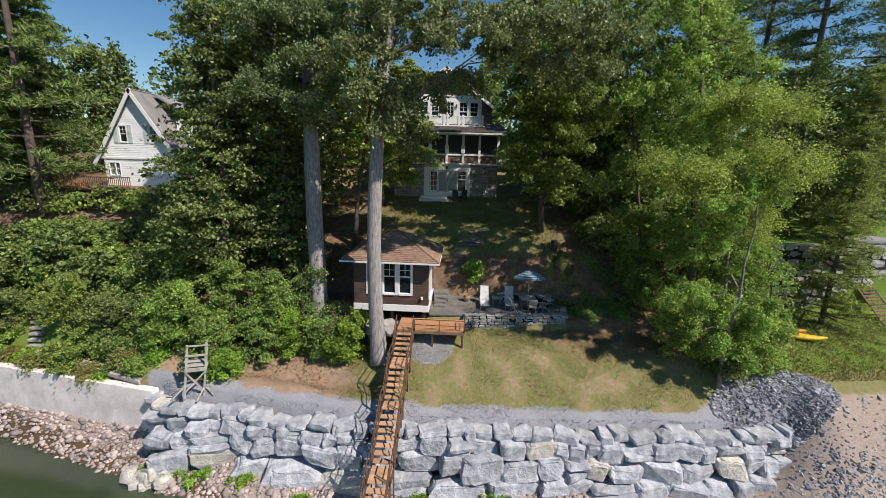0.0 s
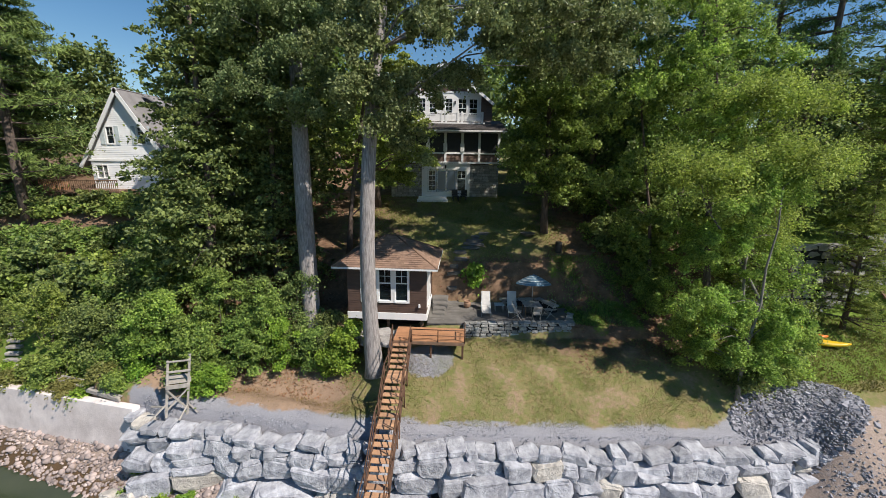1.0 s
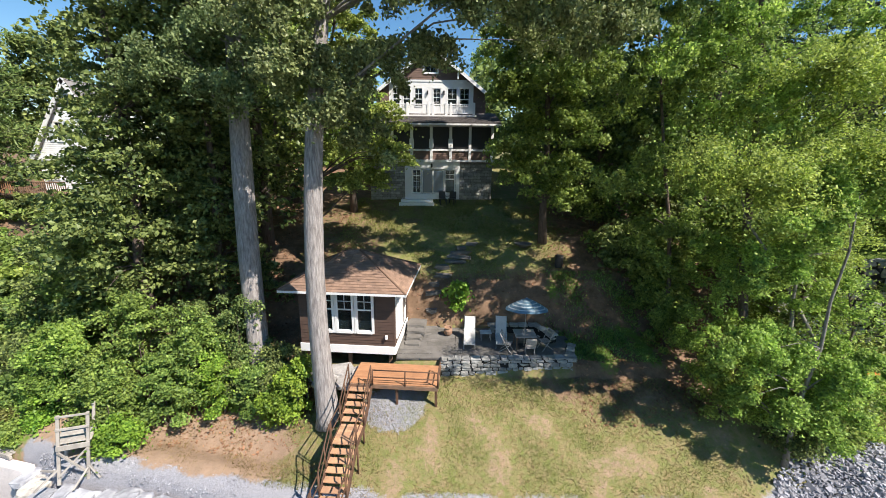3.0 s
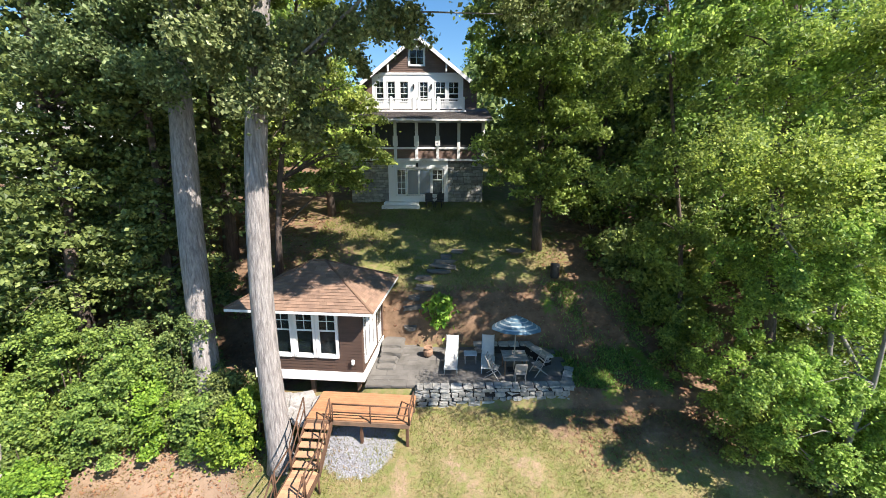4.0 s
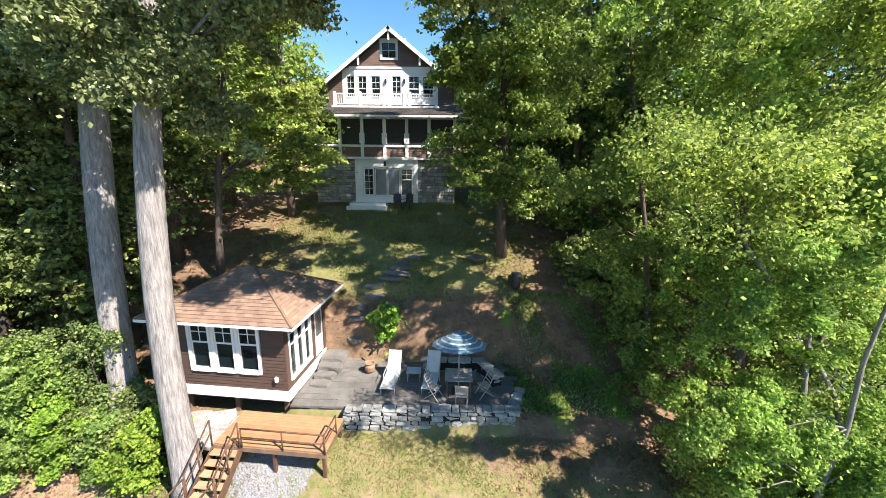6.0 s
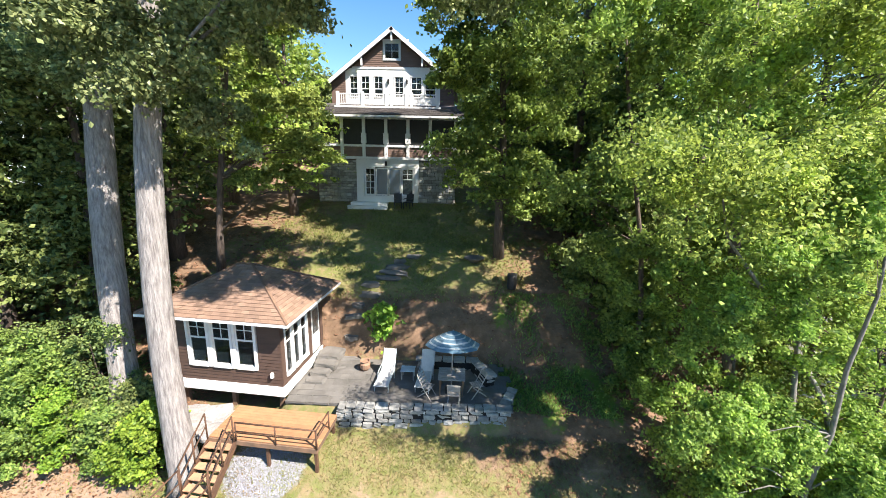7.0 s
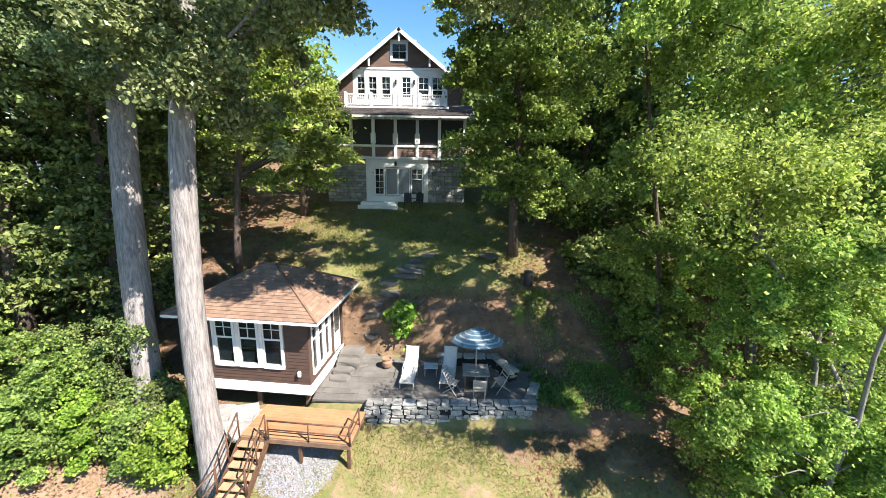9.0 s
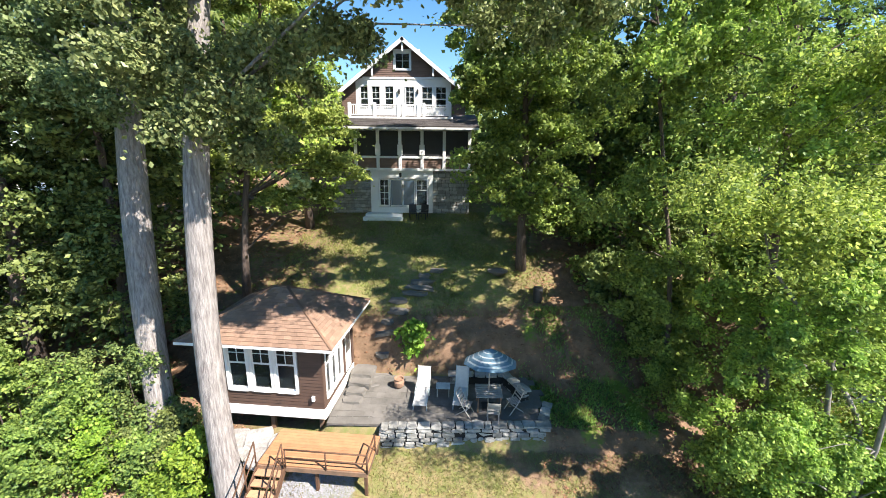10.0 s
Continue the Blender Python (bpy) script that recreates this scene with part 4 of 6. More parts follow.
for x, y, w, d, h in ((-0.95, 0.3, 1.1, 0.9, 0.34), (0.0, 0.35, 1.0, 1.0, 0.4), (-0.55, -0.35, 1.0, 0.8, 0.3), (0.4, -0.4, 0.9, 0.8, 0.3), (0.85, 0.3, 0.8, 0.8, 0.36)):
    ob = part("rock", rough_block(rng, w, d, h, 0.16), M["ledge"], ledge)
    ob.location = (x, y, h * 0.3)
    ob.rotation_euler = (0, 0, rng.uniform(-0.3, 0.3))

# stepping stones up the slope
path = thing("stone_path", "stone steps climbing from the terrace to the upper lawn", "steps", pose(2.2, 23.4, 4.6), kind="structure")
rng = random.Random(31)
for k in range(13):
    u = k / 12
    x, y = 1.55 + 2.4 * u ** 1.6, 23.1 + 4.6 * u
    ob = part("step", rough_block(rng, rng.uniform(0.55, 1.3), rng.uniform(0.28, 0.42), 0.22, 0.25), M["flag"], path)
    ob.location = (x - 2.2 + rng.uniform(-0.25, 0.25), y - 23.4, gz(x, y) - 4.6 + 0.03)
    ob.rotation_euler = (0, 0, rng.uniform(-0.35, 0.35))


# ---- terrace furniture ----
def lounge_chair(x, y, turn):
    c = thing("lounge_chair", "white sling lounge chair with raised back on the terrace", "chair", pose(x, y, 4.61, 0, 0, turn), "lounge chairs")
    tilt = pose(0, 0.35, 0.36, 62)
    bm = bmesh.new()
    box(bm, -0.29, 0.29, 0.0, 0.92, -0.015, 0.015, 0.01)
    part("backrest", bm, M["sling"], c).matrix_local = tilt
    bm = bmesh.new()
    box(bm, -0.29, 0.29, -0.9, 0.33, 0.345, 0.375, 0.01, pose(0, 0, 0, 3))
    part("seat", bm, M["sling"], c)
    for s in (-0.3, 0.3):
        tube("side_rail", [(s, -0.95, 0.33), (s, 0.36, 0.36), (s, 0.82, 1.18)], 0.016, M["pale_cloth"], c, 6)
        tube("armrest", [(s, -0.3, 0.36), (s, -0.25, 0.56), (s, 0.3, 0.6), (s, 0.5, 0.62)], 0.016, M["pale_cloth"], c, 6)
        for yv in (-0.8, 0.3):
            tube("leg", [(s, yv, 0.0), (s, yv + 0.06, 0.34)], 0.016, M["pale_cloth"], c, 6)
    c.scale = (0.86, 0.88, 0.92)
    return c


lounge_chair(3.68, 22.2, -4)
lounge_chair(5.22, 22.25, -6)
side = thing("side_table", "small low pale side table between the lounge chairs", "table", pose(4.5, 22.55, 4.61))
block("tabletop", (-0.28, 0.28, -0.22, 0.22, 0.38, 0.41), M["pale_cloth"], side)
for a in (-0.23, 0.23):
    for b in (-0.17, 0.17):
        block("leg", (a - 0.02, a + 0.02, b - 0.02, b + 0.02, 0, 0.38), M["grey_wood"], side)

umb = thing("umbrella", "blue and pale striped patio umbrella over the table", "umbrella", pose(6.25, 21.8, 4.61))
tube("pole", [(0, 0, 0), (0, 0, 2.5)], 0.022, M["grey_wood"], umb, 8)
block("base", (-0.25, 0.25, -0.25, 0.25, 0.0, 0.07), M["black"], umb, bevel=0.03)
RADS, SIDES = [0.02, 0.24, 0.29, 0.44, 0.49, 0.63, 0.69, 0.82, 0.88, 1.02], 8
height = lambda r: 2.47 - 0.52 * (r / 1.02) ** 1.25  # noqa: E731
TIP = pose(0, 0, 2.47, -9) @ pose(0, 0, -2.47)
for k in range(9):
    bm = bmesh.new()
    ring = []
    for r in (RADS[k], RADS[k + 1]):
        row = []
        for i in range(SIDES * 4):
            w = 2 * math.pi * i / (SIDES * 4) + 0.2
            sag = 1 - 0.06 * abs(math.sin(i * math.pi / 4)) * (r / 1.02)
            row.append(bm.verts.new((r * sag * math.cos(w), r * sag * math.sin(w), height(r))))
        ring.append(row)
    n = SIDES * 4
    for i in range(n):
        bm.faces.new((ring[0][i], ring[1][i], ring[1][(i + 1) % n], ring[0][(i + 1) % n]))
    part("canopy_stripe", bm, M["blue_cloth"] if k % 2 == 0 else M["pale_cloth"], umb).matrix_local = TIP
for i in range(SIDES):
    w = 2 * math.pi * i / SIDES + 0.2
    tube("rib", [(0.03 * math.cos(w), 0.03 * math.sin(w), 2.45), (0.5 * math.cos(w), 0.5 * math.sin(w), height(0.5) - 0.02), (0.98 * math.cos(w), 0.98 * math.sin(w), height(0.98) - 0.02)], 0.008, M["grey_wood"], umb, 4).matrix_local = TIP
table = thing("dining_table", "dark wooden garden table below the umbrella", "table", pose(6.25, 21.8, 4.61))
for k in range(7):
    block("slat", (-0.5, 0.5, -0.45 + k * 0.13, -0.335 + k * 0.13, 0.69, 0.72), M["grey_wood"], table)
for a in (-0.42, 0.42):
    for b in (-0.36, 0.36):
        block("leg", (a - 0.025, a + 0.025, b - 0.025, b + 0.025, 0, 0.69), M["brown_wood"], table)


def folding_chair(x, y, turn):
    c = thing("folding_chair", "wooden folding garden chair beside the table", "chair", pose(x, y, 4.61, 0, 0, turn), "chairs round the table")
    for s in (-0.22, 0.22):
        tube("leg", [(s, -0.28, 0.0), (s, 0.05, 0.45), (s, 0.3, 0.95)], 0.018, M["grey_wood"], c, 5)
        tube("leg", [(s * 0.9, 0.32, 0.0), (s * 0.9, -0.22, 0.45)], 0.018, M["grey_wood"], c, 5)
    for k in range(5):
        block("seat_slat", (-0.2, 0.2, -0.22 + k * 0.085, -0.15 + k * 0.085, 0.44, 0.46), M["grey_wood"], c)
    for k in range(4):
        block("back_slat", (-0.21, 0.21, 0.12 + 0.06 * k, 0.14 + 0.06 * k, 0.6 + 0.1 * k, 0.67 + 0.1 * k), M["grey_wood"], c)
    return c


folding_chair(5.35, 21.35, 70)
folding_chair(6.35, 20.95, 176)
folding_chair(7.2, 21.6, -70)

pot = thing("plant_pot", "terracotta urn by the steps", "plant pot", pose(2.66, 23.0, 4.61))
bm = bmesh.new()
prof = [(0.12, 0.0), (0.2, 0.1), (0.22, 0.28), (0.16, 0.38), (0.21, 0.43), (0.17, 0.43), (0.14, 0.36)]
rows = [[bm.verts.new((r * math.cos(6.2832 * i / 14), r * math.sin(6.2832 * i / 14), z)) for i in range(14)] for r, z in prof]
for a, b in zip(rows, rows[1:]):
    for i in range(14):
        bm.faces.new((a[i], a[(i + 1) % 14], b[(i + 1) % 14], b[i]))
bm.faces.new(rows[0][::-1]), bm.faces.new(rows[-1])
part("urn", bm, M["terracotta"], pot)

bin_ = thing("barrel", "small black barrel on the upper lawn", "bin", pose(8.85, 25.85, gz(8.85, 25.85) - 0.03))
v, f = tube_data([(0, 0, 0), (0, 0, 0.1), (0, 0, 0.62), (0, 0, 0.66)], [0.2, 0.22, 0.22, 0.19], 16)
mesh_object("drum", v, f, M["black"], bin_, smooth=False)
v, f = tube_data([(0, 0, 0.65), (0, 0, 0.7), (0, 0, 0.73)], [0.23, 0.22, 0.12], 16)
mesh_object("lid", v, f, M["black"], bin_)
bowl = thing("fire_bowl", "shallow pale fire bowl on the upper lawn", "fire pit", pose(7.15, 27.5, gz(7.15, 27.5)))
v, f = tube_data([(0, 0, 0.0), (0, 0, 0.1), (0, 0, 0.2), (0, 0, 0.24)], [0.2, 0.3, 0.5, 0.52], 20)
mesh_object("bowl", v, f, M["flag"], bowl, smooth=False)

# ---- shore: the boulder wall, concrete wall, beach stones ----
bw = thing("boulder_wall", "retaining wall of large grey limestone boulders above the beach", "wall", pose(0, 15, 0), kind="structure")
rng = random.Random(44)


def boulder(rng, w, d, h):
    bm = bmesh.new()
    bmesh.ops.create_icosphere(bm, subdivisions=3, radius=1.0)
    seed = Vector((rng.uniform(0, 99), rng.uniform(0, 99), 0))
    planes = [(Vector((rng.gauss(0, 1), rng.gauss(0, 1), rng.gauss(0, 1))).normalized(), rng.uniform(0.92, 1.3)) for _ in range(11)]
    for v in bm.verts:
        p = v.co.normalized()
        q = Vector([math.copysign(abs(c) ** 0.24, c) for c in p])
        for n, lim in planes:
            over = q.dot(n) - lim
            if over > 0:
                q -= n * over * 0.85
        q *= 1 + 0.13 * noise.noise(p * 1.3 + seed) + 0.05 * noise.noise(p * 4 + seed) + 0.03 * noise.noise(p * 9 + seed)
        v.co = Vector((q.x * w / 2, q.y * d / 2, q.z * h / 2))
    return bm


for row, (zb, zt, lo, hi, back) in enumerate(((-1.45, -0.3, 1.3, 2.8, 0.0), (-0.36, 0.6, 0.8, 2.0, 0.2), (0.5, 1.22, 0.5, 1.5, 0.36), (1.16, 1.58, 0.5, 1.3, 0.5))):
    x = -12.6 - 0.3 * row
    while x < 17.6:
        w = rng.uniform(lo, hi) * (1.0 if x < 13.5 else 0.62)
        h = (zt - zb) * rng.uniform(0.85, 1.12)
        split = rng.random() < (0.1, 0.2, 0.15, 0.0)[row]
        y = float(front_y(x + w / 2)) - 0.75 + back
        for q in range(2 if split else 1):
            hh = h / (2 if split else 1)
            ob = part("boulder", boulder(rng, w * 1.03, (1.25 - 0.12 * row) * rng.uniform(0.85, 1.15), hh * rng.uniform(0.98, 1.12)), M["boulder_tan"] if rng.random() < (0.3 if row == 0 else 0.06) else M["boulder"], bw)
            ob.location = (x + w / 2, y - 15 + rng.uniform(-0.2, 0.15), zb + hh * (q + 0.5) + rng.uniform(-0.12, 0.1))
            ob.rotation_euler = (rng.uniform(-0.12, 0.12), rng.uniform(-0.16, 0.16), rng.uniform(-0.25, 0.25))
        x += w * 0.96


# the wall's end turns back up the bank
for row in range(3):
    u = 0.0
    while u < 1.0:
        w = rng.uniform(0.5, 1.0)
        x, y = 17.5 + 2.6 * u ** 0.8, 14.75 + 2.5 * u ** 1.3
        ob = part("boulder", boulder(rng, w * 1.1, 0.8, rng.uniform(0.55, 0.85)), M["boulder"], bw)
        ob.location = (x, y - 15 + 0.22 * row, -0.65 + 0.72 * row + 1.3 * u)
        ob.rotation_euler = (rng.uniform(-0.2, 0.2), rng.uniform(-0.3, 0.3), 0.5 + 0.6 * u)
        u += w / 3.6


# tumbled stones where the boulders meet the concrete wall
for k in range(9):
    w = rng.uniform(0.5, 0.95)
    ob = part("boulder", boulder(rng, w, w * 0.8, w * 0.7), M["boulder_tan"], bw)
    x, y = -13.6 + 0.25 * k + rng.uniform(-0.2, 0.2), 15.7 - 0.12 * k + rng.uniform(-0.5, 0.4)
    ob.location = (x, y - 15, gz(x, y) + w * 0.2)
    ob.rotation_euler = (rng.uniform(-0.4, 0.4), rng.uniform(-0.4, 0.4), rng.uniform(0, 3))


def stones(name, label, pts, sizes, mat, seed=0, squash=0.7, jag=0.24, smooth=False):
    """Many small stones, joined: each a rough little polyhedron resting on the ground."""
    rng = np.random.default_rng(seed)
    bm = bmesh.new()
    if jag < 0.2:
        bmesh.ops.create_icosphere(bm, subdivisions=1, radius=1.0)
    else:
        bmesh.ops.create_cube(bm, size=1.5)
    base = np.array([v.co[:] for v in bm.verts])
    faces = np.array([[v.index for v in f.verts] for f in bm.faces])
    bm.free()
    n = len(pts)
    ang = rng.uniform(0, 6.283, n)
    sc = np.stack([sizes * rng.uniform(0.7, 1.3, n), sizes * rng.uniform(0.6, 1.1, n), sizes * squash * rng.uniform(0.6, 1.2, n)], 1)
    jit = base[None] * rng.uniform(1 - jag, 1 + 0.8 * jag, (n, len(base), 1))
    v = jit * sc[:, None]
    c, s = np.cos(ang)[:, None], np.sin(ang)[:, None]
    if jag >= 0.2:
        t1, t2 = rng.normal(0, 0.5, n)[:, None], rng.normal(0, 0.5, n)[:, None]
        v = np.stack([v[..., 0], v[..., 1] * np.cos(t1) - v[..., 2] * np.sin(t1), v[..., 1] * np.sin(t1) + v[..., 2] * np.cos(t1)], -1)
        v = np.stack([v[..., 0] * np.cos(t2) + v[..., 2] * np.sin(t2), v[..., 1], v[..., 2] * np.cos(t2) - v[..., 0] * np.sin(t2)], -1)
    v = np.stack([v[..., 0] * c - v[..., 1] * s, v[..., 0] * s + v[..., 1] * c, v[..., 2]], -1) + np.asarray(pts)[:, None]
    f = faces[None] + (np.arange(n) * len(base))[:, None, None]
    ob = mesh_object(name, v.reshape(-1, 3), f.reshape(-1, f.shape[-1]), mat, smooth=smooth)
    return tagged(ob, label, "stones", kind="stuff")


def scatter(seed, n, x0, x1, y0, y1, keep):
    rng = np.random.default_rng(seed)
    x, y = rng.uniform(x0, x1, n), rng.uniform(y0, y1, n)
    ok = keep(x, y, rng)
    x, y = x[ok], y[ok]
    return np.stack([x, y, ground_z(x, y)], 1), rng


pts, r = scatter(1, 50000, -30, 12, 8, 26, lambda x, y, r: (y < front_y(x) - 0.25) & (shore_of(x, y) > -0.2) & (shore_of(x, y) < 7) & (r.random(len(x)) < (1.1 - 0.1 * shore_of(x, y)) * (1 - smooth_step(7, 12, x))))
pts[:, 2] += r.uniform(-0.03, 0.05, len(pts))
stones("beach_stones", "pinkish grey beach stones below the walls", pts, r.uniform(0.05, 0.13, len(pts)) * np.where(r.random(len(pts)) < 0.12, 1.9, 1.0), M["pebble"], 2, 0.75, 0.14, True)
pts, r = scatter(3, 20000, 9, 30, 10.5, 17.5, lambda x, y, r: (y < front_y(x) - 0.3) & (r.random(len(x)) < (y > 12.0 - 1.6 * r.random(len(x)) ** 2) * (0.12 + 0.7 * smooth_step(-1.2, -2.2, y - front_y(x) + 0.4 * np.sin(x * 1.7)))))
stones("beach_rubble", "grey broken stone on the beach", pts, r.uniform(0.02, 0.075, len(pts)) * np.where(r.random(len(pts)) < 0.06, 2.4, 1.0), M["rubble"], 4, 0.6, 0.3)
pts, r = scatter(5, 8000, 13.8, 20.2, 14.2, 17.4, lambda x, y, r: (np.hypot((x - 17.0) / 2.9, (y - 15.9) / 1.4) < 1) & (y > front_y(x) - 1.2))
pts[:, 2] += 0.15 * (1 - np.hypot((pts[:, 0] - 17.0) / 2.9, (pts[:, 1] - 15.9) / 1.4)) + r.uniform(-0.03, 0.06, len(pts))
stones("rubble_heap", "heap of dark grey quarry rubble at the wall's end", pts, r.uniform(0.03, 0.075, len(pts)) * np.where(r.random(len(pts)) < 0.05, 2.0, 1.0), M["rubble"], 6, 0.55, 0.35)
pts, r = scatter(7, 16000, -13, 15.5, 14.6, 17.6, lambda x, y, r: (y > front_y(x) - 0.1) & (y < front_y(x) + 0.85))
stones("gravel_strip", "crushed grey gravel behind the boulder wall", pts, r.uniform(0.012, 0.032, len(pts)), M["gravel_bit"], 8, 0.7, 0.2)
pts, r = scatter(9, 5000, -1.0, 1.9, 17.6, 20.4, lambda x, y, r: r.random(len(x)) < 1 - smooth_step(0.6, 1.1, np.hypot((x - 0.3) / 1.2, (y - 19.0) / 1.2)))
stones("gravel_patch", "pale grey gravel below the deck", pts, r.uniform(0.012, 0.024, len(pts)), M["gravel_bit"], 10)

# the old concrete sea wall
cw = thing("concrete_wall", "weathered pinkish concrete sea wall", "wall", pose(-18, 18.2, 0), kind="structure")
c0, c1 = Vector((-13.35, 17.15)), Vector((-36, 22.3))
dirc = (c1 - c0).normalized()
nrmc = Vector((dirc.y, -dirc.x))
if nrmc.y > 0:
    nrmc = -nrmc
t = 0.0
L = (c1 - c0).length
rng = random.Random(3)
while t < L:
    w = min(11.5, L - t)
    bm = bmesh.new()
    pts = []
    top = 1.78 + rng.uniform(-0.05, 0.05)
    for q in (t + 0.01, t + w - 0.01):
        p = c0 + dirc * q
        pts.append([(p + nrmc * 0.3, -1.3), (p + nrmc * 0.02, top), (p - nrmc * 0.35, top), (p - nrmc * 0.35, -1.3)])
    a, b = [[bm.verts.new((p.x + 18, p.y - 18.2, z)) for p, z in side_] for side_ in pts]
    bm.faces.new(a), bm.faces.new(b[::-1])
    for i in range(4):
        bm.faces.new((a[(i + 1) % 4], a[i], b[i], b[(i + 1) % 4]))
    bmesh.ops.recalc_face_normals(bm, faces=bm.faces)
    bmesh.ops.bevel(bm, geom=bm.edges[:], offset=0.03, segments=1, affect="EDGES")
    part("panel", bm, M["concrete"], cw)
    t += w
dock = thing("wooden_ramp", "old weathered plank ramp lying behind the sea wall", "ramp", pose(-15.2, 18.35, 2.02, 0, 4, -16))
for k in range(6):
    block("plank", (-1.0, 1.0, -0.5 + k * 0.17, -0.35 + k * 0.17, 0.0, 0.05), M["grey_wood"], dock)
for y in (-0.45, 0.42):
    block("beam", (-1.05, 1.05, y - 0.05, y + 0.05, -0.14, 0.0), M["grey_wood"], dock)
ramp2 = thing("wooden_ladder", "weathered timber ladder lying on the sea wall", "ladder", pose(-17.4, 18.9, 2.05, 0, 2, -14))
for y in (-0.2, 0.2):
    block("rail", (-1.3, 1.3, y - 0.04, y + 0.04, -0.05, 0.05), M["grey_wood"], ramp2)
for k in range(7):
    block("rung", (-1.2 + k * 0.4, -1.14 + k * 0.4, -0.2, 0.2, -0.02, 0.03), M["grey_wood"], ramp2)

# timber lookout stand
tz = gz(-11.2, 17.05)
stand = thing("timber_stand", "weathered grey timber stand with cross braces and a seat", "stand", pose(-11.2, 17.05, tz, 0, 0, 30) @ pose(0, 0, 0, 0, 8, 0))
S = 0.4
for x in (-S, S):
    for y, top in ((-0.4, 2.42), (0.45, 2.3 if x > 0 else 1.2)):
        block("post", (x - 0.05, x + 0.05, y - 0.05, y + 0.05, -0.3, top), M["grey_wood"], stand)
    block("side_rail", (x - 0.03, x + 0.03, -0.34, 0.4, 1.12, 1.24), M["grey_wood"], stand)
for z, h in ((1.08, 0.2), (1.86, 0.1), (2.36, 0.08)):
    block("cross_rail", (-S - 0.06, S + 0.06, -0.49, -0.452, z, z + h), M["grey_wood"], stand)
for k in range(5):
    block("seat_board", (-S - 0.1, S + 0.1, -0.4 + k * 0.17, -0.25 + k * 0.17, 1.29, 1.33), M["grey_wood"], stand)
for side_, y in ((-1, -0.5), (1, -0.46)):
    tube("brace", [(-S * side_, y, 0.05), (S * side_, y, 1.05)], 0.045, M["grey_wood"], stand, 4)
for a, b in (((-S - 0.55, -0.8, -0.12), (-S, -0.4, 0.35)), ((S - 0.3, -1.0, -0.2), (S, -0.45, 0.2)), ((S + 0.4, -0.75, -0.1), (S, -0.4, 0.3)), ((-S - 0.6, 0.1, 0.05), (-S, -0.3, 0.15))):
    tube("prop", [a, b], 0.04, M["grey_wood"], stand, 4)

# old stone steps on the far bank
fs = thing("bank_steps", "weathered timber steps climbing the overgrown bank", "steps", pose(-22.2, 20.4, gz(-22.2, 20.4)))
for k in range(8):
    x, y = -0.2 * k, 0.3 * k
    z = gz(-22.2 + x, 20.4 + y) - gz(-22.2, 20.4) + 0.05 * k
    block("step", (x - 0.38, x + 0.38, y - 0.13, y + 0.13, z - 0.02, z + 0.12), M["grey_wood"], fs)
dry_wall("bank_wall", "rough grey stone wall half hidden by brush", (-27.5, 28.2), (-22.5, 28.0), 4.0, 6.0, 0.6, 33, (0.3, 0.6), (0.5, 1.1))

# ---- the neighbour's lawn ----
dry_wall("retaining_wall", "retaining wall of stacked grey boulders behind the lawn", (18.8, 22.7), (30, 23.2), 4.2, 8.7, 0.8, 34, (0.45, 0.75), (0.6, 1.3))


def kayak(x, y, turn, mat, label):
    k = thing("kayak", label, "kayak", pose(x, y, gz(x, y) + 0.14, 0, 0, turn), "kayaks")
    bm = bmesh.new()
    n, rows = 13, []
    for i in range(n):
        u = -1 + 2 * i / (n - 1)
        w = 0.34 * max(0.02, (1 - abs(u) ** 2.2)) ** 0.7
        rise = 0.16 * abs(u) ** 3
        rows.append([bm.verts.new((u * 1.5, w * math.cos(a), rise + 0.16 * math.sin(a) * (1 if math.sin(a) > 0 else 1.1) * (0.25 + w / 0.34 * 0.75))) for a in [2 * math.pi * q / 10 for q in range(10)]])
    for a, b in zip(rows, rows[1:]):
        for q in range(10):
            bm.faces.new((a[q], a[(q + 1) % 10], b[(q + 1) % 10], b[q]))
    bm.faces.new(rows[0][::-1]), bm.faces.new(rows[-1])
    bmesh.ops.recalc_face_normals(bm, faces=bm.faces)
    part("hull", bm, mat, k, smooth=True)
    v, f = tube_data([(0, 0, 0.13), (0, 0, 0.19)], [0.28, 0.26], 12)
    mesh_object("cockpit", v, f, M["black"], k)


kayak(21.3, 20.0, -28, M["yellow"], "yellow kayak lying on the lawn")
kayak(20.7, 20.7, -30, M["orange"], "orange kayak lying on the lawn")
kayak(20.0, 21.4, -24, M["yellow"], "yellow kayak lying on the lawn beside the shrubs")
tarp = thing("rowing_boat", "pale upturned rowing boat below the shrubs", "boat", pose(18.3, 19.4, gz(18.3, 19.4) + 0.05, 0, 0, 35))
bm = bmesh.new()
n, rows = 11, []
for i in range(n):
    u = -1 + 2 * i / (n - 1)
    w = 0.6 * (1 - 0.75 * max(0, u) ** 2.5)
    rows.append([bm.verts.new((u * 1.5, w * math.cos(a), 0.5 * math.sin(a) * (1 - 0.3 * u * u))) for a in [math.pi * q / 8 for q in range(9)]])
for a, b in zip(rows, rows[1:]):
    for q in range(8):
        bm.faces.new((a[q], b[q], b[q + 1], a[q + 1]))
bm.faces.new(rows[0]), bm.faces.new(rows[-1][::-1])
bmesh.ops.recalc_face_normals(bm, faces=bm.faces)
part("hull", bm, M["pale_blue"], tarp, smooth=True)
shed = thing("boat_shed", "pale blue shed with a timber stair on the neighbour's bank", "shed", pose(28.6, 23.6, 6.2))
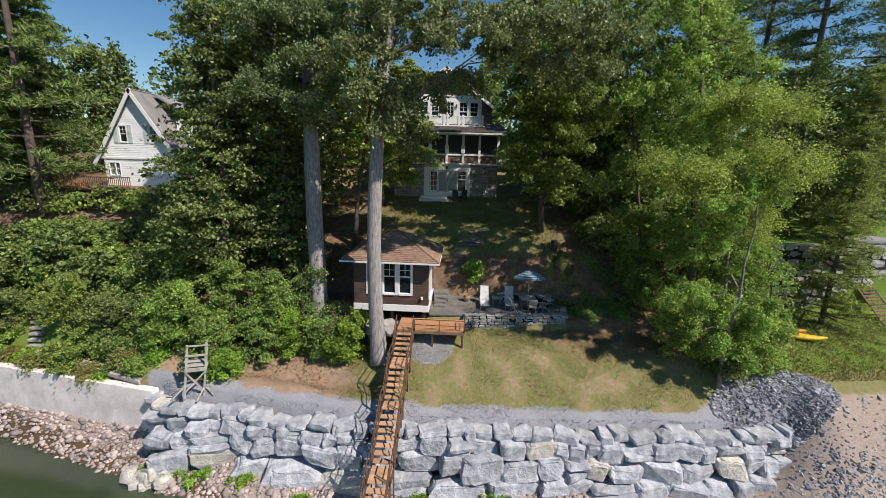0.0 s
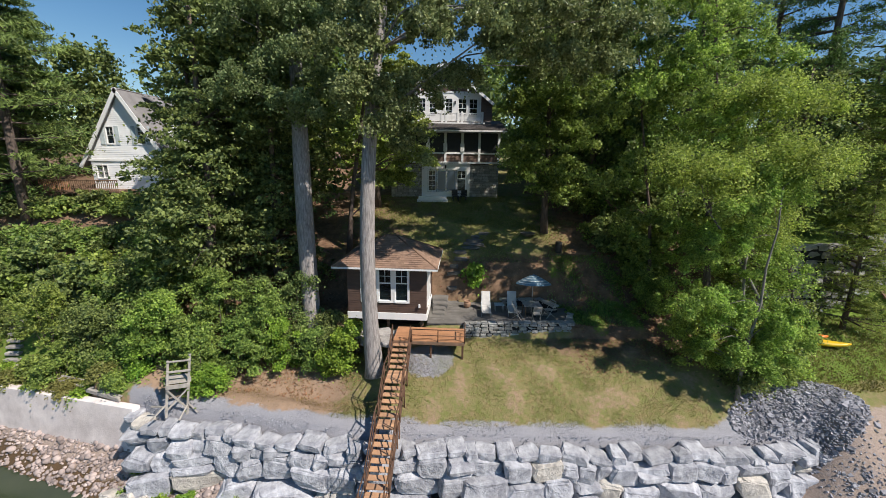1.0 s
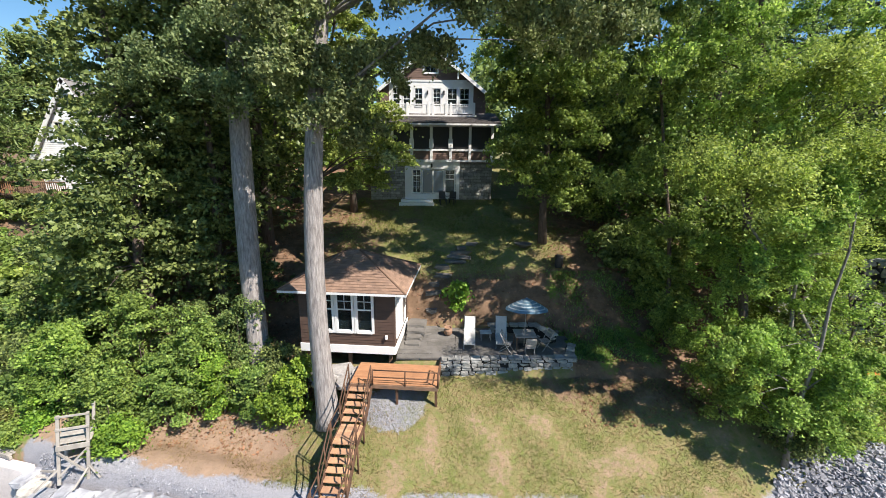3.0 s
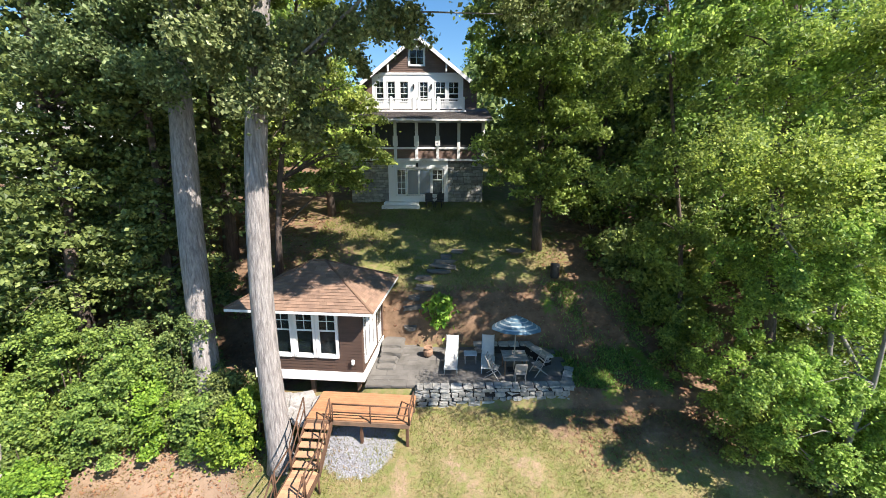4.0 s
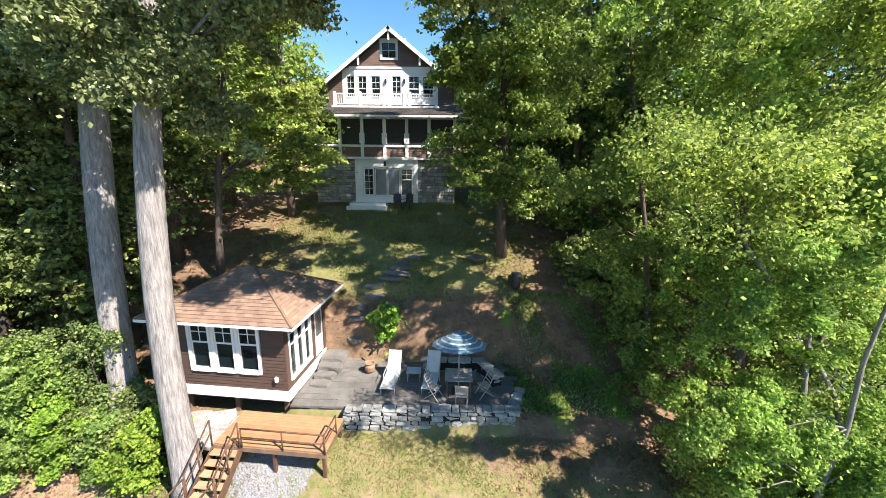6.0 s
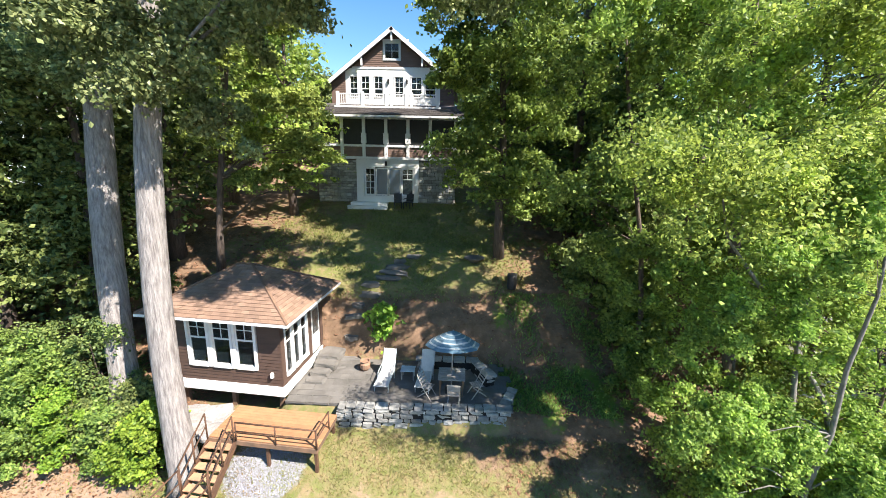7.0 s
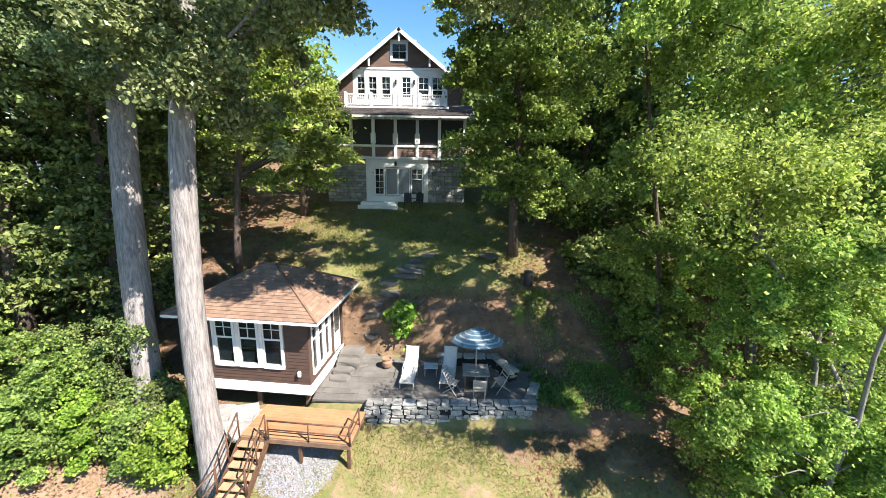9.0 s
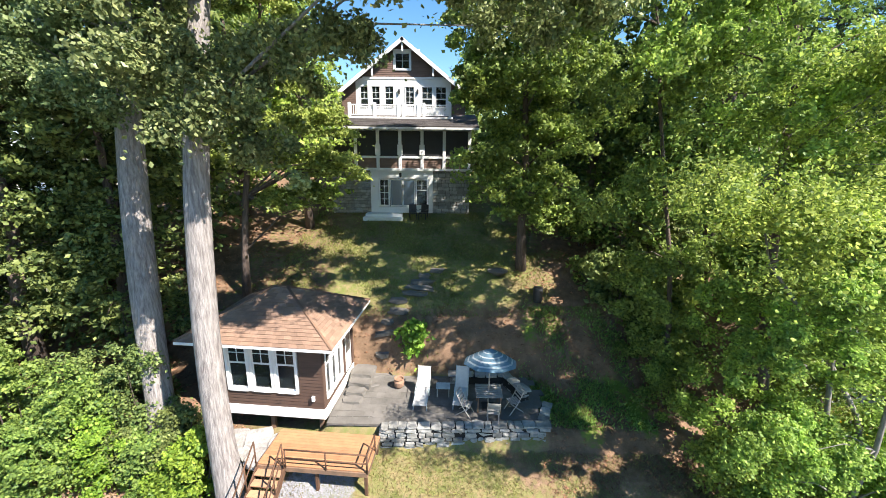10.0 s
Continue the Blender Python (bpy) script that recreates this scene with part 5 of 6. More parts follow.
block("wall", (-0.8, 2.2, 0, 2.5, -2.0, 2.6), M["pale_blue"], shed)
block("roof", (-1.0, 2.4, -0.2, 2.7, 2.6, 2.75), M["shingle_pale"], shed)
for k in range(12):
    block("step", (-0.6, 0.5, -2.4 + 0.2 * k, -2.15 + 0.2 * k, -1.95 + 0.17 * k, -1.88 + 0.17 * k), M["brown_wood"], shed)
for x in (-0.62, 0.52):
    tube("stringer", [(x, -2.5, -2.0), (x, 0.0, 0.1)], 0.05, M["brown_wood"], shed, 4)

# ---- trees ----
def leaf_cloud(rng, centers, radii, count, size, flat=0.45, up=0.8, slim=0.7, loose=0.1):
    """Vertices and faces of many small leaves gathered in clumps round the given centres; a share of them hangs loose between the clumps."""
    pick = rng.integers(0, len(centers), count)
    c, r = np.asarray(centers)[pick], np.asarray(radii)[pick]
    off = rng.normal(size=(count, 3))
    off /= np.linalg.norm(off, axis=1)[:, None]
    off *= (rng.random(count) ** 0.45 * np.where(rng.random(count) < loose, 1.9, 1.0))[:, None]
    off[:, 2] *= flat
    p = c + off * r[:, None]
    p[:, 2] -= 0.25 * r * (off[:, 0] ** 2 + off[:, 1] ** 2)
    n = rng.normal(size=(count, 3)) + np.array([0, 0, up]) + 0.4 * off
    n /= np.linalg.norm(n, axis=1)[:, None]
    a = np.cross(n, rng.normal(size=(count, 3)))
    a /= np.linalg.norm(a, axis=1)[:, None]
    b = np.cross(n, a)
    s = (size * rng.uniform(0.6, 1.35, count))[:, None]
    v = np.stack([p - a * s * 0.5, p + b * s * slim * 0.5 - n * s * 0.08, p + a * s * 0.5, p - b * s * slim * 0.5 - n * s * 0.08], 1).reshape(-1, 3)
    return v, np.arange(4 * count).reshape(-1, 4)


def crown_clumps(rng, blobs, per, clump):
    """Clump centres near the outsides of the blobs that make up a crown."""
    cs, rs = [], []
    for x, y, z, rx, ry, rz in blobs:
        k = max(6, int(per * (rx * ry * rz) ** (2 / 3)))
        d = rng.normal(size=(k, 3))
        d /= np.linalg.norm(d, axis=1)[:, None]
        d[:, 2] = np.where(d[:, 2] < -0.5, -d[:, 2] * 0.6, d[:, 2])
        rad = rng.uniform(0.55, 1.08, k)[:, None]
        cs.append(np.array([x, y, z]) + d * rad * np.array([rx, ry, rz]))
        rs.append(clump * rng.uniform(0.5, 1.6, k))
    return np.concatenate(cs), np.concatenate(rs)


def make_tree(name, label, at, trunk, radius, blobs, leaf, bark, count, size=0.16, clump=0.7, per=7.0, seed=0, limbs=14, flat=0.45, up=0.8, group="", sides=12, slim=0.7, radii=None):
    """A tree: a tapered trunk through the given points with limbs, and a crown of leaf clumps. Points and blobs are from the foot."""
    rng = np.random.default_rng(seed)
    tree = thing(name, label, "tree", pose(*at), group)
    n = len(trunk)
    radii = radii or [radius * (1.35 if i == 0 else 1.0 - 0.75 * i / (n - 1)) for i in range(n)]
    v, f = tube_data(trunk, radii, sides)
    cs, rs = crown_clumps(rng, blobs, per, clump)
    for i in rng.choice(len(cs), min(limbs, len(cs)), replace=False):
        c = Vector(cs[i])
        best = min(range(n), key=lambda q: abs(trunk[q][2] - (c.z - 0.35 * (c.xy - Vector(trunk[q][:2])).length)))
        s = Vector(trunk[best])
        mid = s.lerp(c, 0.5) + Vector((0, 0, 0.12 * (c - s).length))
        r0 = min(radii[best] * 0.45, 0.055)
        lv, lf = tube_data([s, mid, c], [r0, r0 * 0.6, r0 * 0.2], 5, False)
        f += [tuple(q + len(v) for q in face) for face in lf]
        v += lv
    mesh_object("trunk", v, f, bark, tree, smooth=True)
    if count:
        lv, lf = leaf_cloud(rng, cs, rs, count, size, flat, up, slim)
        mesh_object("crown", lv, lf, leaf, tree)
    return tree


def foot(x, y, sink=0.12):
    return (x, y, gz(x, y) - sink)


# two old cottonwoods by the hut
def from_foot(at, items):
    """World points or blobs, taken from a tree's foot."""
    return [(q[0] - at[0], q[1] - at[1], q[2] - at[2], *q[3:]) for q in items]


at = foot(-6.02, 21.15)
make_tree("cottonwood_tree", "old cottonwood with a thick grey furrowed trunk beside the hut", at,
          from_foot(at, [(-5.98, 21.1, at[2]), (-6.05, 21.2, at[2] + 0.5), (-6.13, 21.32, 5), (-6.22, 21.5, 7), (-6.32, 21.73, 9), (-6.41, 22.0, 11), (-6.5, 22.33, 13), (-6.6, 22.7, 15), (-6.8, 23.3, 18), (-6.6, 23.6, 21), (-6.2, 23.8, 24)]), 0.46,
          from_foot(at, [(-4.9, 20.6, 15.9, 1.5, 1.1, 1.2), (-7.0, 20.9, 15.6, 1.4, 1.1, 1.0), (-8.8, 21.4, 16.6, 1.7, 1.4, 1.4), (-6.2, 21.4, 17.6, 2.0, 1.6, 1.4), (-7.6, 22.4, 20.0, 3.2, 2.6, 2.0), (-4.6, 23.0, 20.2, 2.6, 2.4, 2.0), (-6.2, 23.6, 23.4, 3.0, 2.6, 2.0)]),
          M["leaf_silver"], M["bark"], 70000, 0.125, 0.42, 10, 1, 12, 0.85, 0.3, sides=20, radii=[0.62, 0.52, 0.46, 0.45, 0.45, 0.44, 0.43, 0.4, 0.33, 0.24, 0.1])
at = foot(-2.35, 18.98)
make_tree("cottonwood_tree", "old cottonwood with a pale grey furrowed trunk by the stair", at,
          from_foot(at, [(-2.3, 18.9, at[2]), (-2.36, 18.98, at[2] + 0.5), (-2.49, 19.03, 5), (-2.56, 19.09, 7), (-2.58, 19.19, 9), (-2.54, 19.32, 11), (-2.46, 19.47, 13), (-2.32, 19.66, 15), (-2.02, 20.0, 18), (-1.6, 20.3, 21), (-1.2, 20.5, 23.5)]), 0.4,
          from_foot(at, [(-2.7, 18.3, 15.7, 1.3, 0.9, 1.0), (-2.2, 18.4, 16.8, 1.1, 0.7, 0.9), (-1.9, 18.5, 14.7, 0.8, 0.5, 0.6), (4.6, 16.8, 18.6, 1.4, 1.2, 0.8), (6.3, 16.9, 18.7, 1.4, 1.2, 0.8), (3.2, 18.4, 19.2, 1.5, 1.3, 0.8), (-1.2, 18.9, 15.3, 1.2, 1.0, 1.2), (-0.5, 19.8, 13.9, 0.9, 0.9, 1.2), (-0.2, 19.6, 16.4, 1.4, 1.2, 1.2), (1.2, 20.0, 17.0, 1.2, 1.0, 0.8), (1.9, 19.6, 16.9, 0.95, 0.9, 0.65), (0.6, 17.4, 18.6, 1.3, 1.0, 0.9), (2.3, 17.2, 18.2, 1.3, 1.0, 0.8), (3.9, 17.6, 17.7, 1.2, 1.0, 0.8), (5.5, 18.2, 17.5, 1.2, 1.0, 0.8), (7.0, 18.8, 18.2, 1.3, 1.1, 0.9), (7.6, 18.0, 17.2, 1.1, 0.9, 0.8), (8.8, 18.6, 18.6, 1.3, 1.0, 0.9), (4.6, 18.4, 19.6, 1.6, 1.2, 0.9), (6.5, 21.8, 17.9, 1.2, 1.0, 0.8), (-3.2, 19.2, 17.9, 1.9, 1.5, 1.4), (-1.0, 20.0, 19.6, 2.6, 2.2, 1.6), (2.4, 20.6, 19.7, 2.4, 2.0, 1.2), (6.2, 21.6, 20.2, 2.6, 2.0, 1.2), (-1.0, 20.6, 22.6, 2.6, 2.4, 1.8)]),
          M["leaf_silver"], M["bark"], 104000, 0.135, 0.38, 11, 2, 16, 0.85, 0.3, sides=20, radii=[0.58, 0.47, 0.39, 0.37, 0.36, 0.35, 0.33, 0.31, 0.25, 0.18, 0.08])

def stacked(rng, zb, zt, r, taper=0.55, wander=0.3):
    """Blobs piled up into a crown from height zb to zt."""
    n = max(2, int(math.ceil((zt - zb) / (r * 0.85))))
    out = []
    for i in range(n):
        u = (i + 0.5) / n
        w = r * (1 - taper * u ** 1.8) * rng.uniform(0.85, 1.12)
        out.append((wander * r * rng.gauss(0, 0.6), wander * r * rng.gauss(0, 0.6), zb + (zt - zb) * u, w, w, 0.62 * (zt - zb) / n + 0.25 * w))
    return out


# x, y, crown from and to above the foot, crown radius, leaf, bark, trunk radius, leaf size, flatness, label
GROVE = [
    ("maple_tree", -11.8, 22.6, 0.8, 16.8, 3.3, "leaf_dark", "bark_dark", 0.28, 0.24, 0.32, "dense dark green maple on the bank"),
    ("maple_tree", -8.7, 23.6, 1.0, 17.0, 2.5, "leaf_dark", "bark_dark", 0.22, 0.24, 0.32, "narrow dark green maple beside the cottonwoods"),
    ("maple_tree", -8.0, 27.4, 2.0, 20.0, 3.6, "leaf_dark", "bark_dark", 0.3, 0.26, 0.32, "tall dark green maple behind the cottonwoods"),
    ("maple_tree", -13.4, 24.6, 0.8, 15.5, 3.0, "leaf_dark", "bark_dark", 0.26, 0.24, 0.32, "broad dark green maple on the overgrown bank"),
    ("maple_tree", -12.6, 29.5, 1.5, 18.5, 3.6, "leaf_dark", "bark_dark", 0.28, 0.28, 0.32, "tall dark green maple in the wood"),
    ("sapling", -14.8, 21.8, 0.4, 5.6, 1.9, "leaf_mid", "bark_dark", 0.1, 0.2, 0.45, "leafy green sapling on the bank"),
    ("maple_tree", -3.9, 32.3, 2.0, 12.5, 2.6, "leaf_bright", "bark_dark", 0.22, 0.24, 0.3, "bright green maple beside the house"),
    ("maple_tree", -8.6, 34.0, 1.5, 15.0, 3.4, "leaf_mid", "bark_dark", 0.25, 0.28, 0.3, "leafy maple in the shade behind the hut"),
    ("ash_tree", 18.4, 21.4, 0.8, 9.5, 2.0, "leaf_mid", "bark_dark", 0.12, 0.15, 0.8, "small leafy tree beside the neighbour's lawn"),
    ("ash_tree", 18.6, 19.2, 0.6, 5.6, 1.5, "leaf_bright", "bark_dark", 0.08, 0.14, 0.8, "young leafy tree behind the upturned boat"),
    ("ash_tree", 16.6, 26.4, 1.5, 19.0, 3.5, "leaf_mid", "bark_dark", 0.25, 0.2, 0.8, "tall leafy tree at the back of the grove"),
    ("maple_tree", 12.8, 32.0, 1.5, 19.0, 3.8, "leaf_dark", "bark_dark", 0.28, 0.26, 0.32, "tall green tree beside the upper lawn"),
    ("maple_tree", 11.8, 37.0, 1.5, 17.5, 3.4, "leaf_dark", "bark_dark", 0.28, 0.3, 0.5, "tall dark green tree beside the house"),
    ("maple_tree", 16.2, 30.4, 1.5, 18.5, 3.4, "leaf_dark", "bark_dark", 0.28, 0.28, 0.5, "tall dark green tree in the grove"),
    ("maple_tree", 24.2, 26.6, 0.5, 10.5, 2.6, "leaf_dark", "bark_dark", 0.2, 0.26, 0.4, "dark green tree above the neighbour's retaining wall"),
    ("maple_tree", 29.4, 27.4, 0.5, 11.5, 3.0, "leaf_dark", "bark_dark", 0.22, 0.26, 0.4, "dark green tree above the neighbour's retaining wall"),
    ("maple_tree", 20.0, 31.0, 1.5, 18.0, 3.6, "leaf_dark", "bark_dark", 0.28, 0.28, 0.35, "tall green tree in the neighbour's wood"),
]
for i, (nm, x, y, zb, zt, r, leaf, bark, tr, size, flat, label) in enumerate(GROVE):
    rng = random.Random(100 + i)
    blobs = stacked(rng, zb, zt, r)
    area = sum(b[3] * b[5] for b in blobs)
    trunk = [(0, 0, 0)] + [(rng.uniform(-0.25, 0.25), rng.uniform(-0.2, 0.2), zt * k / 5) for k in range(1, 6)]
    make_tree(nm, label, foot(x, y), trunk, tr, blobs, M[leaf], M[bark], int((560 if y < 26 else 340) * area * (0.22 / size) ** 1.6 * (1.75 if y < 26 else 1.0)), size * (0.82 if y < 26 else 1.1), 0.6 if x < 5 else 0.5, 13 if x < 5 else 9, 200 + i, 18, flat, 0.9 if flat < 0.4 else 0.6)


def crown_tree(name, label, x, y, blobs, leaf, bark, radius, count, size, clump, per, seed, limbs=18, flat=0.85, up=0.4):
    """A tree whose trunk winds up through the middles of its crown's blobs, given in world places."""
    at = foot(x, y)
    local = from_foot(at, blobs)
    top = max(local, key=lambda b: b[2])
    rng = random.Random(seed)
    trunk = [(0, 0, 0)] + [(top[0] * (k / 6) ** 1.5 + rng.uniform(-0.15, 0.15), top[1] * (k / 6) ** 1.5 + rng.uniform(-0.1, 0.1), top[2] * k / 6) for k in range(1, 7)]
    return make_tree(name, label, at, trunk, radius, local, M[leaf], M[bark], count, size, clump, per, seed, limbs, flat, up)


crown_tree("ash_tree", "tall bright green ash leaning over the slope", 14.9, 19.9, [(14.2, 19.2, 6.2, 2.1, 1.9, 1.6), (15.6, 19.4, 8.6, 2.2, 1.9, 1.7), (13.6, 19.0, 9.2, 2.0, 1.7, 1.6), (12.9, 18.9, 12.0, 2.3, 1.8, 1.7), (15.6, 19.2, 12.4, 2.6, 2.0, 1.8), (13.4, 19.2, 14.8, 2.6, 2.0, 1.7), (11.4, 19.3, 16.6, 2.0, 1.7, 1.5), (14.0, 19.4, 17.6, 2.6, 2.0, 1.7), (12.2, 19.6, 19.8, 2.3, 2.0, 1.5), (12.8, 19.8, 22.0, 1.6, 1.5, 1.3)], "leaf_bright", "bark_dark", 0.2, 74000, 0.115, 0.33, 7.5, 77, 22)
crown_tree("ash_tree", "tall leafy ash in the grove beside the terrace", 13.6, 23.2, [(13.6, 23.0, 6.6, 2.0, 1.9, 1.6), (12.6, 22.6, 9.6, 2.2, 2.0, 1.7), (11.6, 22.4, 12.6, 2.2, 2.0, 1.7), (10.8, 22.2, 15.6, 2.2, 2.0, 1.6), (10.2, 22.4, 18.4, 2.3, 2.0, 1.6), (12.6, 22.8, 16.8, 2.2, 2.0, 1.6), (10.6, 22.6, 21.0, 1.9, 1.8, 1.4)], "leaf_mid", "bark_dark", 0.11, 36000, 0.135, 0.34, 9, 78)
crown_tree("ash_tree", "bushy bright green ash at the edge of the low lawn", 15.0, 16.9, [(13.6, 16.9, 4.8, 1.2, 1.0, 1.2), (14.9, 16.3, 4.4, 1.3, 0.8, 1.2), (15.9, 16.1, 6.2, 1.3, 0.8, 1.2), (15.2, 16.9, 5.4, 1.5, 1.0, 1.4), (12.9, 17.0, 7.0, 1.2, 1.0, 1.2), (14.2, 16.9, 6.8, 1.3, 1.0, 1.1), (13.2, 17.1, 9.6, 1.3, 1.1, 1.2), (16.6, 17.2, 5.2, 1.2, 0.9, 1.0), (13.2, 16.2, 11.4, 1.3, 0.9, 1.1), (14.6, 16.3, 12.4, 1.4, 0.9, 1.1)], "leaf_bright", "bark_pale", 0.09, 70000, 0.095, 0.28, 11, 79, 20)
crown_tree("maple_tree", "tall green maple at the edge of the upper lawn", 8.4, 28.0, [(10.2, 28.8, 10.8, 1.6, 1.6, 1.0), (8.0, 27.4, 11.4, 1.2, 1.0, 0.8), (8.4, 28.0, 12.6, 2.6, 2.0, 1.2), (6.2, 27.5, 13.6, 1.5, 1.4, 1.0), (5.9, 27.4, 16.4, 1.4, 1.3, 1.1), (8.9, 28.0, 14.8, 2.8, 2.4, 1.5), (7.6, 27.6, 17.2, 2.7, 2.4, 1.6), (10.4, 28.2, 17.6, 2.4, 2.4, 1.7), (6.4, 27.4, 19.4, 2.3, 2.2, 1.5), (8.8, 27.8, 20.4, 2.8, 2.6, 1.9), (6.6, 27.6, 21.8, 2.4, 2.2, 1.4), (7.8, 27.8, 24.0, 2.0, 2.0, 1.6)], "leaf_mid", "bark_dark", 0.22, 76000, 0.18, 0.5, 15, 80, 20, 0.5, 0.7)
crown_tree("pine_tree", "slender pine with bare thin trunk and feathery pale boughs", -4.95, 26.0, [(-2.4, 26.2, 12.0, 1.9, 1.5, 0.8), (-0.8, 26.4, 13.4, 1.5, 1.4, 0.8), (-3.6, 26.0, 13.8, 1.7, 1.5, 0.8), (-1.6, 26.2, 15.2, 2.0, 1.6, 0.9), (-3.2, 26.0, 16.8, 2.0, 1.6, 0.9), (-1.6, 26.2, 18.4, 1.9, 1.6, 0.9), (-3.0, 26.0, 20.0, 1.9, 1.6, 0.9), (-2.6, 26.0, 22.0, 1.6, 1.5, 1.0)], "leaf_pine", "bark_dark", 0.17, 60000, 0.15, 0.45, 14, 81, 20, 0.28, 0.9)


# a pale tree of two crossing stems at the edge of the bank
fx, fy = 16.1, 18.7
fz = gz(fx, fy) - 0.12
forked = thing("ash_tree", "leafy tree with two crossing pale stems on the bank", "tree", pose(fx, fy, fz))
stems = [[(0, 0, 0), (-0.05, 0.2, 6.6 - fz), (-0.22, 0.3, 8.3 - fz), (-0.27, 0.3, 9.8 - fz), (-0.1, 0.6, 12.0 - fz), (0.3, 1.0, 14.5 - fz)],
         [(1.9, 0.1, 0.2), (0.9, 0.25, 6.6 - fz), (-0.2, 0.42, 8.35 - fz), (-1.4, 0.4, 9.9 - fz), (-2.6, 0.4, 11.3 - fz), (-3.2, 0.6, 13.6 - fz)]]
crown_at = [(-2.8, 0.9, 11.2, 1.6, 1.4, 1.3), (-0.2, 1.0, 10.6, 1.7, 1.2, 1.2), (1.4, 0.8, 9.6, 1.2, 1.0, 1.0), (0.9, 0.7, 7.6, 1.3, 0.9, 1.2), (-5.6, -2.3, 9.8, 1.5, 1.2, 1.1), (-3.8, -2.2, 9.2, 1.8, 1.3, 1.3), (-1.8, -2.1, 10.0, 1.9, 1.4, 1.4), (0.4, -1.6, 10.2, 1.7, 1.3, 1.3), (-2.8, -1.6, 12.2, 1.9, 1.5, 1.3), (-0.6, -1.2, 12.6, 1.6, 1.4, 1.2), (-1.6, 0.9, 6.6, 1.4, 0.9, 1.3), (-1.4, 1.2, 9.0, 1.5, 1.0, 1.2), (2.2, 1.0, 6.0, 1.0, 0.9, 1.0)]
v, f = [], []
for stem in stems:
    tv, tf = tube_data(stem, [0.1, 0.075, 0.065, 0.055, 0.035, 0.012], 9)
    f += [tuple(q + len(v) for q in face) for face in tf]
    v += tv
rng = np.random.default_rng(909)
cs, rs = crown_clumps(rng, crown_at, 9, 0.5)
for c in cs[::4]:
    s = Vector(min((p for stem in stems for p in stem[2:]), key=lambda p: (Vector(p) - Vector(c)).length))
    tv, tf = tube_data([s, s.lerp(Vector(c), 0.5) + Vector((0, 0, 0.15)), Vector(c)], [0.02, 0.014, 0.006], 5, False)
    f += [tuple(q + len(v) for q in face) for face in tf]
    v += tv
mesh_object("trunk", v, f, M["bark_pale"], forked, smooth=True)
lv, lf = leaf_cloud(rng, cs, rs, 66000, 0.09, 0.85, 0.4)
mesh_object("crown", lv, lf, M["leaf_bright"], forked)


def make_shrub(name, label, x, y, blobs, leaf, count, size=0.13, clump=0.4, seed=0, per=16, group=""):
    rng = np.random.default_rng(seed)
    bush = thing(name, label, "shrub", pose(*foot(x, y)), group)
    v, f = [], []
    for k in range(7):
        w = rng.uniform(0, 6.28)
        b = blobs[k % len(blobs)]
        tv, tf = tube_data([(0.1 * math.cos(w), 0.1 * math.sin(w), 0), (b[0] * 0.6 + 0.3 * math.cos(w), b[1] * 0.6 + 0.3 * math.sin(w), b[2] * 0.6), (b[0] + 0.4 * math.cos(w), b[1] + 0.4 * math.sin(w), b[2] + 0.3 * b[5])], [0.035, 0.025, 0.008], 5, False)
        f += [tuple(q + len(v) for q in face) for face in tf]
        v += tv
    mesh_object("trunk", v, f, M["bark_dark"], bush)
    cs, rs = crown_clumps(rng, blobs, per, clump)
    low = np.array([gz(x + c[0], y + c[1]) - foot(x, y)[2] for c in cs])
    cs[:, 2] = np.maximum(cs[:, 2], low + 0.15)
    lv, lf = leaf_cloud(rng, cs, rs, count, size, 0.6, 0.8)
    mesh_object("foliage", lv, lf, leaf, bush)
    return bush


